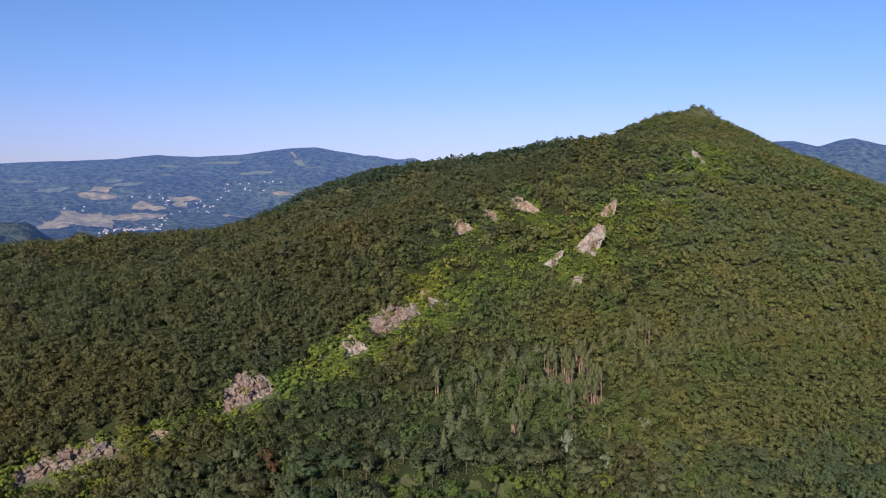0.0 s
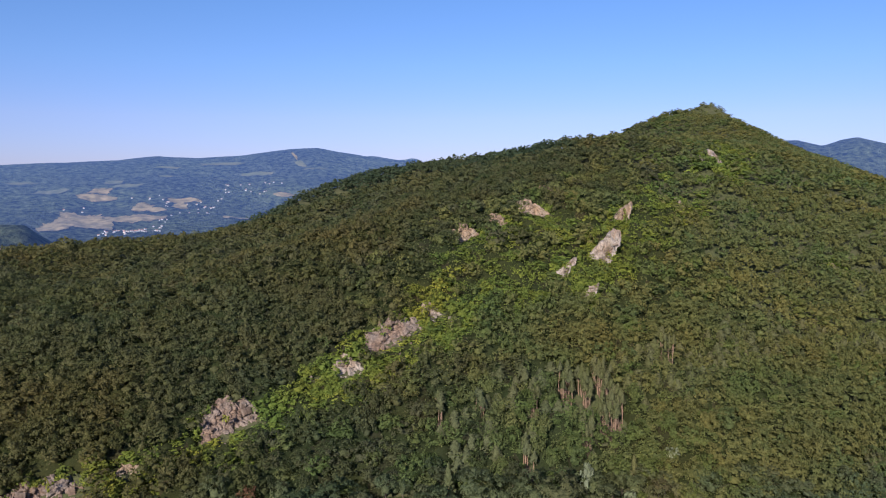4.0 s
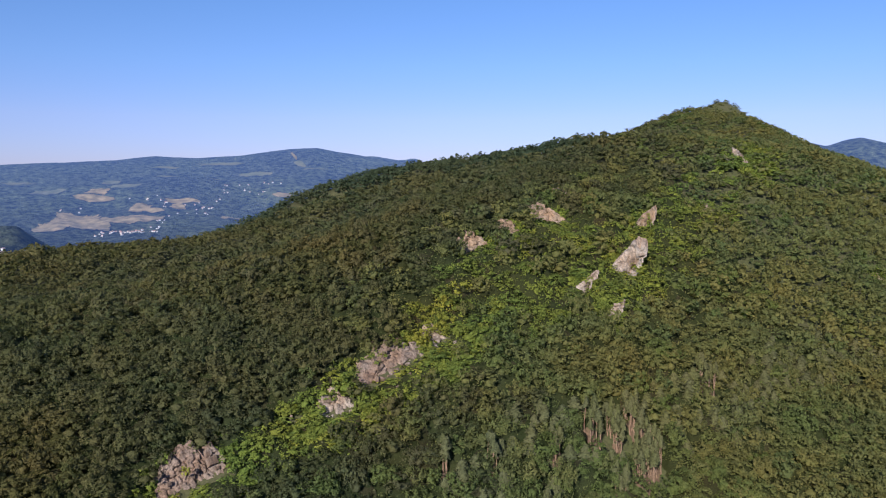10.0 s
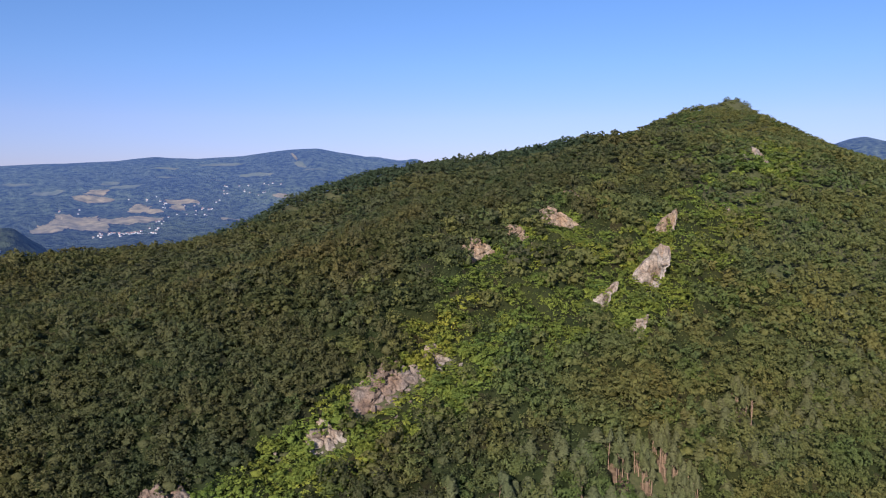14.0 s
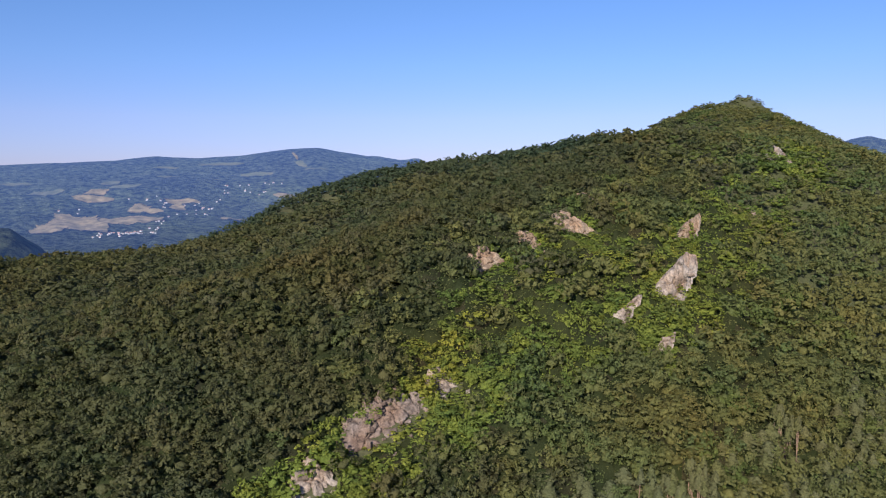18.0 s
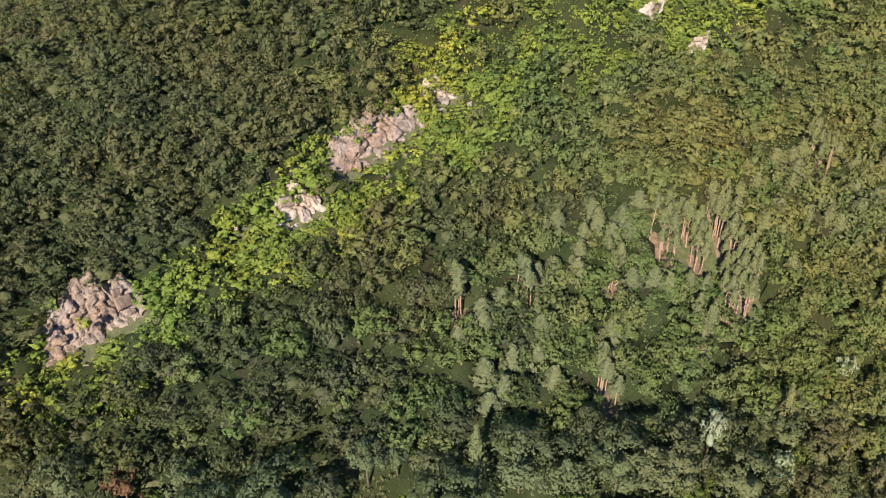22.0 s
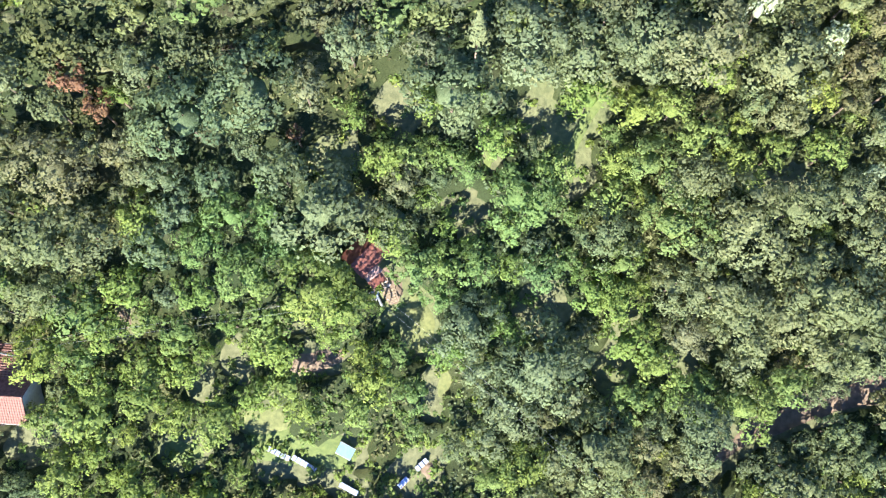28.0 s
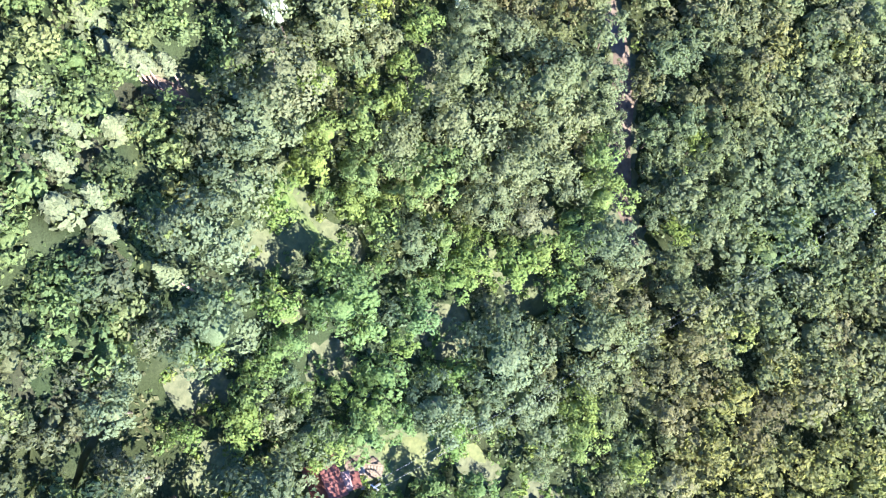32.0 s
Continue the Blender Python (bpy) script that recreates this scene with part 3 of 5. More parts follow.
HIVES_A, HIVES_B, HIVES_C = ((-5.2, 113.7), (0.3, 110.0)), ((2.0, 108.6), (4.3, 106.9)), ((8.2, 106.9), (12.4, 109.8))
YARD = ((9.0, 130.4), (10.9, 127.2), (13.2, 124.0), (13.2, 120.8))
MEADOW = ((78, 72), (83, 79.5), (90, 84), (104, 88))
NEAR = (-36, 68, 96, 148)  # the ground that is looked at from straight above


def stand(x0, x1, y0, y1, gap, seed):
    """Uneven places of trees on a skewed lattice."""
    r = rand(seed)
    cx, cy, reach = (x0 + x1) / 2, (y0 + y1) / 2, math.hypot(x1 - x0, y1 - y0) / 2 + gap
    n = int(reach / gap) + 1
    i, j = np.meshgrid(np.arange(-n, n + 1), np.arange(-int(n / 0.87) - 1, int(n / 0.87) + 2))
    u = (i + 0.5 * (j % 2)) * gap + r.uniform(-0.44, 0.44, i.shape) * gap
    v = j * gap * 0.87 + r.uniform(-0.44, 0.44, i.shape) * gap
    x, y = cx + u * 0.83 - v * 0.56, cy + u * 0.56 + v * 0.83
    keep = (x > x0) & (x < x1) & (y > y0) & (y < y1)
    return list(zip(x[keep].tolist(), y[keep].tolist())), r


OAK_NEAR = [broad_crown(280 + k, 400, 0.092, 14) for k in range(6)]
OAK_MID = [broad_crown(300 + k, 250, 0.108, 12) for k in range(8)]
OAK_HIGH = [broad_crown(310 + k, 130, 0.15, 10) for k in range(8)]
BUSH = [broad_crown(315 + k, 44, 0.26, 6) for k in range(6)]
OAK_FAR = [broad_crown(320 + k, 56, 0.21, 8) for k in range(8)]
OAK_BACK = [broad_crown(330 + k, 10, 0.45, 5) for k in range(4)]
PINE_MID = [pine_crown(340 + k, 190, 0.20) for k in range(5)]
PINE_ZONE = ((28, 160), (50, 168), (66, 172), (92, 184), (124, 203), (150, 200))


def hidden_from_camera(x, y, eye=(8.0, 60.0, 100.0)):
    """How far the land in between rises over the lines from places to a point on the camera's way."""
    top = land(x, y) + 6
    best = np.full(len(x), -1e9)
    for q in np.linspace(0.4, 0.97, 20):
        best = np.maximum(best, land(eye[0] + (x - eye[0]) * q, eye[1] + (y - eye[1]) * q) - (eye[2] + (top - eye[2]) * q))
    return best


SUNNY = ((46, 218, 7), (57, 227, 6), (68, 233, 8), (79, 239, 8), (67, 222, 6), (50, 210, 6), (35, 206, 5), (77, 218, 8), (30, 215, 4), (22.5, 198, 6), (86, 224, 6), (109, 253, 7), (136, 288, 9), (160, 308, 8))  # where young bright trees stand: x, y, radius

near_, mid, high, far_, back_, scrub, pines, belt_trees = [], [], [], [], [], [], [], []
for y0, y1, gap, seed in ((56, 205, 3.3, 1), (205, 300, 4.5, 2), (300, 640, 5.4, 3)):
    places, r = stand(-330, 560, y0, y1, gap, seed)
    px, py = np.array(places).T
    keep = (px > -0.44 * py - 12) & (px < 0.88 * py + 16) & ~((px > NEAR[0]) & (px < NEAR[1]) & (py > NEAR[2]) & (py < NEAR[3]))
    keep &= ~((py < 98) & (px < 4)) & ~((py < 132) & (px < -48)) & (near_line(px, py, TRACK) > 2.0) & (near_line(px, py, MEADOW) > 3.2)
    for bx, by, sx, sy, _ in BARE_PINES:
        keep &= ~((np.abs(px - bx - (by - py) * 0.1) < sx + 1.0) & (py > by - sy - 3.2) & (py < by + sy + 0.6))
    px, py = px[keep], py[keep]
    pz, hidden = land(px, py), hidden_from_camera(px, py) if y0 > 204 else np.zeros(len(px)) - 9
    belts = np.minimum(near_line(px, py, SCRUB_LOW) / (4.0 + 4.0 * smooth(-25, 30, px)), near_line(px, py, SCRUB_HIGH) / 11.0) + 9 * (py > 430)
    from_pines = near_line(px, py, PINE_ZONE)
    for x, y, z, hide, belt, pine_way in zip(px.tolist(), py.tolist(), pz.tolist(), hidden.tolist(), belts.tolist(), from_pines.tolist()):
        w, h, a, t, k = r.uniform(0.58, 0.98) * gap * (0.86 if y > 205 else 1.0), r.uniform(1.5, 3.0) * (1.05 if y > 205 else 1.0), r.uniform(0, 6.28), r.uniform(), r.randint(8)
        u, v = r.uniform(), r.uniform()
        # trees out of the camera's sight are thinned and get coarse crowns
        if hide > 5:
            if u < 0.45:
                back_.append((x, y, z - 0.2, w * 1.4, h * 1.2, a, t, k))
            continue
        rock = on_rock(x, y) if y < 420 else 0
        if rock == 2:
            continue
        z -= 0.3
        if rock == 1:
            scrub.append((x, y, z, w * 0.6, r.uniform(0.4, 0.8), a, t, k))
            for _ in range(2):
                bx, by = x + r.uniform(-1.5, 1.5), y + r.uniform(-1.5, 1.5)
                if on_rock(bx, by) == 1:
                    scrub.append((bx, by, height(bx, by) - 0.2, w * 0.5, r.uniform(0.3, 0.7), a, r.uniform(), k))
            continue
        belt = min(belt, min(math.hypot(x - sx, y - sy) / (1.3 * s) for sx, sy, s in SUNNY)) + 0.45 * noise.noise(Vector((x * 0.1, y * 0.1, 0)))
        t = 0.55 * t + 0.45 * (noise.noise(Vector((x * 0.03, y * 0.03, 5))) + 0.5)
        if belt < 1 and u < 0.76:
            belt_trees.append((x, y, z + 0.7, w * r.uniform(0.85, 1.1), r.uniform(1.3, 2.4), a, t, k))
        elif y < 230 and pine_way < 7 + 9 * noise.noise(Vector((x * 0.06, y * 0.06, 3))) and v < 0.55:
            pines.append((x, y, z + 1.6, w * 0.86, r.uniform(1.0, 1.5), a, t, k))
            bx, by = x + r.uniform(1.1, 1.9), y + r.uniform(-1.6, 1.6)
            mid.append((bx, by, height(bx, by) + 0.8, w * 0.8, h * 0.85, a, t, k))
        elif y < 150 and x > 30 and v < (0.9 if y < 128 else 0.5):
            near_.append((x, y, z + 2.0, w * 1.05, h * 0.9, a, t, k))
        elif y < 206:
            mid.append((x, y, z + 1.7, w, h, a, t, k))
        elif y < 300:
            high.append((x, y, z + 1.5, w, h, a, t, k))
        else:
            top = math.hypot(x - 294, y - 552) < 24  # summit trees shrunk so that the outline fits the camera's view
            far_.append((x, y, z + (0.3 if top else 1.2), w * (0.62 if top else 1), h * (0.5 if top else 0.65 if y > 430 else 0.95), a, t, k))



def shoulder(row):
    """The dark oak wood of the shoulder, as against the slope's wood, whose lighter colour holds its sunlight."""
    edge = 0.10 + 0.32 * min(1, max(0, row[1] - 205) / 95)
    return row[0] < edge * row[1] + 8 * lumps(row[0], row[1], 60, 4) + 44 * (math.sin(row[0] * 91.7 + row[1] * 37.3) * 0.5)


def close_by(row):
    return row[1] < 172 and -26 < row[0] < 84


many("oak_wood", OAK_NEAR, [row for row in mid if shoulder(row) and close_by(row)], OAK, "dense dark green oak wood above the clearings")
many("hornbeam_wood", OAK_NEAR, [row for row in mid if not shoulder(row) and close_by(row)], SLOPE, "dense grey-green hornbeam wood above the clearings, in the slope's sunlit tone")
many("oak_wood", OAK_MID, [row for row in mid if shoulder(row) and not close_by(row)], OAK, "dense dark green oak wood on the shoulder")
many("hornbeam_wood", OAK_MID, [row for row in mid if not shoulder(row) and not close_by(row)], SLOPE, "dense hornbeam wood on the slope, sunlight put into its light green")
many("oak_wood", OAK_HIGH, [row for row in high if shoulder(row)], OAK, "dense dark green oak wood high on the shoulder")
many("hornbeam_wood", OAK_HIGH, [row for row in high if not shoulder(row)], SLOPE, "hornbeam wood above the cliffs, sunlight put into its light green")
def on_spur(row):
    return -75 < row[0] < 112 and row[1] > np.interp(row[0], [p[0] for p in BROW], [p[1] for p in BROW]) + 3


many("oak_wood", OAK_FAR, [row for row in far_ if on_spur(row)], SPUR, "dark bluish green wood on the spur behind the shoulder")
far_ = [row for row in far_ if not on_spur(row)]
many("oak_wood", OAK_FAR, [row for row in far_ if shoulder(row)], OAK, "green oak wood that covers the mountain to its summit")
many("hornbeam_wood", OAK_FAR, [row for row in far_ if not shoulder(row)], SLOPE, "hornbeam wood on the mountain's flank, sunlight put into its light green")
many("oak_wood", OAK_BACK, back_, OAK, "thinned oak wood behind the crest, out of the camera's sight")
many("mixed_wood", OAK_NEAR, near_, GREY, "grey-green mixed wood beside the dirt track")
r = rand(55)
for (ox, oy, w, h, d, _, _), (ux, uy) in zip(OUTCROPS, ROCK_UP):
    for _ in range(int((w * 8 + h * 10) * (0.55 if ox < -10 else 1.0))):
        a, b = r.uniform(-0.5, 0.5) * (w + 5), r.uniform(-3.5 - 0.8 * h, h * 0.75 + 3.0)
        x, y = ox + uy * a + ux * b, oy - ux * a + uy * b
        rock = on_rock(x, y)
        if rock < 2 or r.uniform() < 0.04:
            low = 0.55 if rock == 1 else 1.0
            scrub.append((x, y, height(x, y) - 0.2 + (h * 0.4 if rock == 2 else 0), r.uniform(1.0, 1.9) * (0.4 if rock == 2 else 1), r.uniform(0.7, 1.5) * low, r.uniform(0, 6), r.uniform(), r.randint(6)))
many("scrub_wood", OAK_MID, [row for row in belt_trees if row[1] < 236], SCRUB, "bright yellow-green young trees along the rocks")
many("scrub_wood", OAK_HIGH, [row for row in belt_trees if row[1] >= 236], SCRUB, "bright yellow-green young trees high on the slope")
many("scrub", BUSH, scrub, SCRUB, "bright yellow-green bushes along the rocks", "bushes")
many("pine_wood", PINE_MID, pines, PINE, "grey-green pine plantation on the slope")


# ---- understorey: a dense low growth between the trunks, darkened for shade, open at rocks, tracks and clearings ----
def understorey(name, x0, x1, y0, y1, step, mat, low, label, leaves=0):
    xs, ys = np.arange(x0, x1, step), np.arange(y0, y1, step)
    gx, gy = np.meshgrid(xs, ys)
    r = rand(66)
    tall = low * (0.75 + 0.55 * lumps(gx, gy, 7, 21) + 0.45 * r.uniform(-1, 1, gx.shape))
    bare = near_line(gx, gy, TRACK) < 1.6
    bare |= near_line(gx, gy, MEADOW) < 2.6
    for bx, by, sx, sy, _ in BARE_PINES:
        bare |= (np.abs(gx - bx) < sx + 0.9) & (gy > by - sy - 2.4) & (gy < by + sy + 0.4)
    for (ox, oy, w, h, d, _, _), (ux, uy) in zip(OUTCROPS, ROCK_UP):
        a, b = (gx - ox) * uy - (gy - oy) * ux, (gx - ox) * ux + (gy - oy) * uy
        bare |= (np.abs(a) < w / 2 + 0.3) & (b > -0.2) & (b < h * 0.75)
        fringe = (np.abs(a) < w / 2 + 2.0) & (b > -4.0 - h * (1.1 if oy > 230 else 0.6)) & (b < h * 0.75 + 2.0)
        tall = np.where(fringe, tall * 0.3, tall)
    for ox, oy, rx, ry in OPEN_A + OPEN_B:
        bare |= ((gx - ox) / (rx + 0.4)) ** 2 + ((gy - oy) / (ry + 0.4)) ** 2 < 1
    for line in (FOOTPATH, HIVES_A, HIVES_B, HIVES_C, YARD):
        bare |= near_line(gx, gy, line) < 1.6
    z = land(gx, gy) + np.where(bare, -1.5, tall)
    if leaves:  # the twigs and leaves of the growth itself
        px, py = r.uniform(x0, x1 - step, leaves), r.uniform(y0, y1 - step, leaves)
        j, i = ((py - y0) / step).astype(int), ((px - x0) / step).astype(int)
        shut = ~(bare[j, i] | bare[j + 1, i] | bare[j, i + 1] | bare[j + 1, i + 1])
        px, py, j, i = px[shut], py[shut], j[shut], i[shut]
        fx, fy = (px - xs[i]) / step, (py - ys[j]) / step
        pz = (z[j, i] * (1 - fx) + z[j, i + 1] * fx) * (1 - fy) + (z[j + 1, i] * (1 - fx) + z[j + 1, i + 1] * fx) * fy
        pz += 0.5 * lumps(px, py, 2.6, 5) + r.uniform(-0.15, 0.45, len(px))
        belt = np.minimum(near_line(px, py, SCRUB_LOW) / (4.0 + 4.0 * smooth(-25, 30, px)), near_line(px, py, SCRUB_HIGH) / 11.0) + 0.3 * lumps(px, py, 9, 6)
        dark = px < 0.10 * py + 8 * lumps(px, py, 60, 4)
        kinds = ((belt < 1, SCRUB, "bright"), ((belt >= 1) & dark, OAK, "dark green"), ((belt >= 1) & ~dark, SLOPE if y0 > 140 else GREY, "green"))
        for which, leaf, words in kinds:
            at = np.stack([px[which], py[which], pz[which]], 1)
            if len(at):
                v, f = sprays(r, at, np.array((0.0, -0.5, 0.9)) + r.normal(0, 0.55, (len(at), 3)), 0.24)
                me = mesh_of("undergrowth", v, f, leaf)
                tint = np.repeat(0.5 + 0.5 * lumps(at[:, 0], at[:, 1], 4, 32), 4)
                give(me, "tint", tint)
                tagged(new("undergrowth", me), words + " low leafy growth between the trees", "undergrowth", kind="stuff")
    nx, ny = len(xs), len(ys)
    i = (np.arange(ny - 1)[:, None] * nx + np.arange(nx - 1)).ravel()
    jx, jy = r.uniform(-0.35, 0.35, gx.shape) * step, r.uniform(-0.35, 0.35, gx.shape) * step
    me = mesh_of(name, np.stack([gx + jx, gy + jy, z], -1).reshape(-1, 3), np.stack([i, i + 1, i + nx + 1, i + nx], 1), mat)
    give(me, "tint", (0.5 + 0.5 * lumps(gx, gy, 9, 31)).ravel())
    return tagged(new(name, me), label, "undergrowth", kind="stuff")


# ---- trees round the clearings, one by one ----
def tree_kind(name, label, crowns, mat, trunk_mat, foot):
    """Prototype meshes of a kind of tree: crowns and one trunk."""
    out = []
    for v, f, n in crowns:
        out.append(give(mesh_of("crown", v, f, mat), "swell", n))
    bm = bmesh.new()
    rings = []
    for i, (z, rad) in enumerate(((-0.5, 0.16), (0.0, 0.12), (0.6, 0.09), (1.2, 0.06))):
        off = (0.03 * math.sin(i * 2.1), 0.03 * math.cos(i * 1.7))
        rings.append([bm.verts.new((off[0] + rad * math.cos(a * 1.0472), off[1] + rad * math.sin(a * 1.0472), z)) for a in range(6)])
    for a, b in zip(rings, rings[1:]):
        for j in range(6):
            bm.faces.new((a[j], a[(j + 1) % 6], b[(j + 1) % 6], b[j]))
    for s in range(3):
        ang = s * 2.1 + 0.4
        root = Vector((0.03, 0.02, 0.7 + 0.12 * s))
        tip = root + Vector((0.6 * math.cos(ang), 0.6 * math.sin(ang), 0.5))
        side = Vector((-math.sin(ang), math.cos(ang), 0)) * 0.035
        up = Vector((0, 0, 0.04))
        q = [bm.verts.new(root + o) for o in (side, up, -side)] + [bm.verts.new(tip)]
        for a, b in ((0, 1), (1, 2), (2, 0)):
            bm.faces.new((q[a], q[b], q[3]))
    trunk = bpy.data.meshes.new("trunk")
    bm.to_mesh(trunk)
    bm.free()
    trunk.materials.append(trunk_mat)
    return name, label, out, trunk, foot


KINDS = {
    "oak": tree_kind("oak_tree", "dark green oak with a dense rounded crown", [broad_crown(400 + k, 900, 0.074, 14) for k in range(6)], OAK, BARK, 0.5),
    "bright": tree_kind("walnut_tree", "bright green broadleaf tree with a loose sunlit crown", [broad_crown(420 + k, 860, 0.075, 13) for k in range(5)], BRIGHT, BARK, 0.4),
    "grey": tree_kind("hornbeam_tree", "grey-green broadleaf tree with a dense crown", [broad_crown(440 + k, 900, 0.073, 15) for k in range(5)], GREY, BARK, 0.5),
    "bright_big": tree_kind("walnut_tree", "large bright green broadleaf tree with a spreading crown", [broad_crown(520 + k, 2100, 0.050, 19) for k in range(3)], BRIGHT, BARK, 0.4),
    "grey_big": tree_kind("hornbeam_tree", "large grey-green tree with a broad dense crown", [broad_crown(540 + k, 2100, 0.048, 20) for k in range(4)], GREY, BARK, 0.5),
    "silver": tree_kind("silver_tree", "pale silvery-leaved tree standing out of the wood", [broad_crown(460 + k, 420, 0.10, 9) for k in range(3)], SILVER, BARK, 0.5),
    "rust": tree_kind("dead_tree", "withered tree with rust-brown leaves", [broad_crown(480 + k, 420, 0.10, 9) for k in range(2)], RUST, BARK, 0.5),
    "pine": tree_kind("pine_tree", "grey-green pine with a ragged pointed crown", [pine_crown(500 + k, 520, 0.13) for k in range(4)], PINE, PINE_BARK, 1.6),
}


def plant(kind, x, y, w, h, seed):
    """w: half the crown's width; h: the crown's height over 1.7, for pines over 2.7."""
    name, label, crowns, trunk, foot = KINDS[kind]
    r = rand(seed)
    thing = tagged(new(name), label, "tree", name.replace("_", " ") + "s")
    thing.matrix_world = pose(x, y, height(x, y) - 0.1, 0, 0, r.uniform(0, 360))
    part("crown", crowns[r.randint(len(crowns))], thing, m=Matrix.Translation((0, 0, 1.4 + foot * h * 1.3)) @ Matrix.Diagonal((w, w, h, 1)))
    part("trunk", trunk, thing, m=Matrix.Diagonal((1.2, 1.2, max(0.8, 1.6 + foot * h * 1.3 + h * 0.4), 1)))
    return thing


# single trees that stand out: kind, x, y, half width, height
SINGLE = (
    ("silver", 49.5, 145.5, 1.3, 3.6), ("silver", 57.0, 142.3, 1.8, 2.2), ("silver", 70.5, 152.5, 1.4, 2.2), ("silver", 60.5, 130.0, 1.2, 1.8),
    ("rust", -14.0, 147.6, 2.1, 2.0), ("rust", -12.4, 145.2, 1.6, 1.8), ("rust", 0.0, 148.0, 1.2, 1.6), ("rust", 4.6, 141.0, 1.0, 1.4),
)
# bright, loose trees round the clearings, and grey-green dense ones: x, y, half width
BRIGHT_A = (
    (25.0, 132.7, 4.1), (23.5, 138.5, 2.1), (32.8, 140.8, 2.4), (37.3, 139.1, 2.7), (41.1, 138.9, 2.1), (38.4, 134.4, 2.9), (33.9, 131.8, 2.6), (39.8, 128.4, 3.8),
    (30.3, 130.6, 1.2), (28.6, 132.5, 1.5), (45.9, 141.1, 1.8), (50.9, 133.6, 1.9), (56.2, 132.9, 2.2), (47.6, 136.7, 1.5), (48.2, 131.7, 1.8), (17.5, 142.0, 1.8),
    (10.2, 141.9, 1.5), (12.1, 138.1, 2.6), (14.7, 138.0, 2.1), (-10.9, 136.2, 2.8), (-6.1, 133.3, 2.8), (-13.8, 130.4, 2.6), (-1.9, 129.6, 3.5), (4.3, 127.0, 4.4),
    (5.9, 125.2, 3.0),
)
BRIGHT_B = (
    (-1.3, 125.5, 2.6), (12.0, 131.2, 2.3), (18.9, 137.3, 1.8), (20.4, 136.0, 1.6), (23.0, 126.8, 1.8), (31.4, 123.2, 3.0), (33.8, 121.8, 2.8), (34.1, 118.0, 2.7),
    (39.8, 111.6, 3.0), (36.7, 114.9, 2.4), (49.4, 111.2, 2.4), (44.8, 109.7, 3.3), (21.8, 107.7, 2.8), (18.8, 106.5, 2.8), (-19.3, 122.2, 1.8), (-23.6, 125.7, 3.0),
    (6.4, 115.7, 2.1), (26.2, 125.8, 2.2), (15.9, 125.2, 1.9), (15.6, 119.8, 2.2), (10.6, 120.6, 1.9), (0.7, 116.6, 2.1), (23.5, 130.4, 1.8), (34.0, 112.0, 2.7),
    (11.6, 116.0, 2.1),
)
GREY_A = (
    (5.7, 134.1, 5.0), (19.7, 142.1, 4.4), (27.4, 144.9, 4.6), (32.6, 144.0, 4.3), (38.4, 144.1, 4.6), (43.7, 143.9, 4.9), (41.9, 132.0, 3.3), (33.1, 128.2, 3.3),
    (46.6, 127.0, 4.4), (52.1, 127.9, 3.8), (54.0, 119.0, 4.7), (49.7, 117.6, 4.0), (45.4, 118.3, 3.7), (43.9, 121.2, 3.7), (39.3, 122.6, 3.0), (58.5, 128.2, 3.3),
    (58.6, 123.9, 3.2), (18.2, 122.0, 3.4), (24.7, 116.6, 4.6), (28.4, 117.3, 2.3), (20.9, 113.4, 3.2),
)
GREY_B = (
    (29.1, 108.3, 4.0), (31.7, 105.6, 3.2), (39.9, 108.2, 3.7), (39.9, 117.7, 2.8), (13.7, 128.4, 3.0), (-10.8, 122.7, 2.8), (-14.0, 123.2, 2.8), (-19.1, 128.5, 4.0),
    (-16.9, 126.8, 3.0), (-20.1, 135.4, 4.4), (-16.7, 135.5, 3.7), (-17.7, 140.8, 3.8), (-0.9, 119.0, 3.0), (-1.1, 122.8, 3.3), (-20.2, 118.8, 3.8), (-8.7, 116.4, 3.4),
    (-3.9, 118.5, 2.4), (-12.6, 117.6, 2.8), (9.1, 133.8, 2.6), (12.7, 132.6, 2.8), (-22.0, 131.0, 3.2), (-4.8, 143.0, 4.3), (1.6, 144.4, 4.3), (51.9, 140.9, 4.3),
    (56.7, 114.4, 3.7),
)

taken = []


def set_tree(kind, x, y, w, h, seed):
    if min(near_line(x, y, HIVES_A), near_line(x, y, HIVES_B), near_line(x, y, HIVES_C), math.hypot(x - 3.5, y - 111.7)) < 0.8 * w + 0.2:
        return
    taken.append((x, y, w))
    plant(kind, x, y, w, h, seed)


for n, (kind, x, y, w, h) in enumerate(SINGLE):
    set_tree(kind, x, y, w, h, 900 + n)
for n, (x, y, w) in enumerate(BRIGHT_A + BRIGHT_B):
    set_tree("bright_big" if w > 2.7 else "bright", x, y, w * 1.06, w * (0.75 if w > 2.5 else 0.95), 1000 + n)
for n, (x, y, w) in enumerate(GREY_A + GREY_B):
    if -26 < x < 16 and y < 131:  # the orchard behind the beehives is lighter and looser
        set_tree("bright", x, y, w * 0.85, w * 0.66, 1200 + n)
    else:
        set_tree("grey_big" if w > 2.7 else "grey", x, y, w * 1.06, w * 0.75, 1200 + n)


def is_open(x, y, margin):
    return any(((x - ox) / (rx + margin)) ** 2 + ((y - oy) / (ry + margin)) ** 2 < 1 for ox, oy, rx, ry in OPEN_A + OPEN_B)


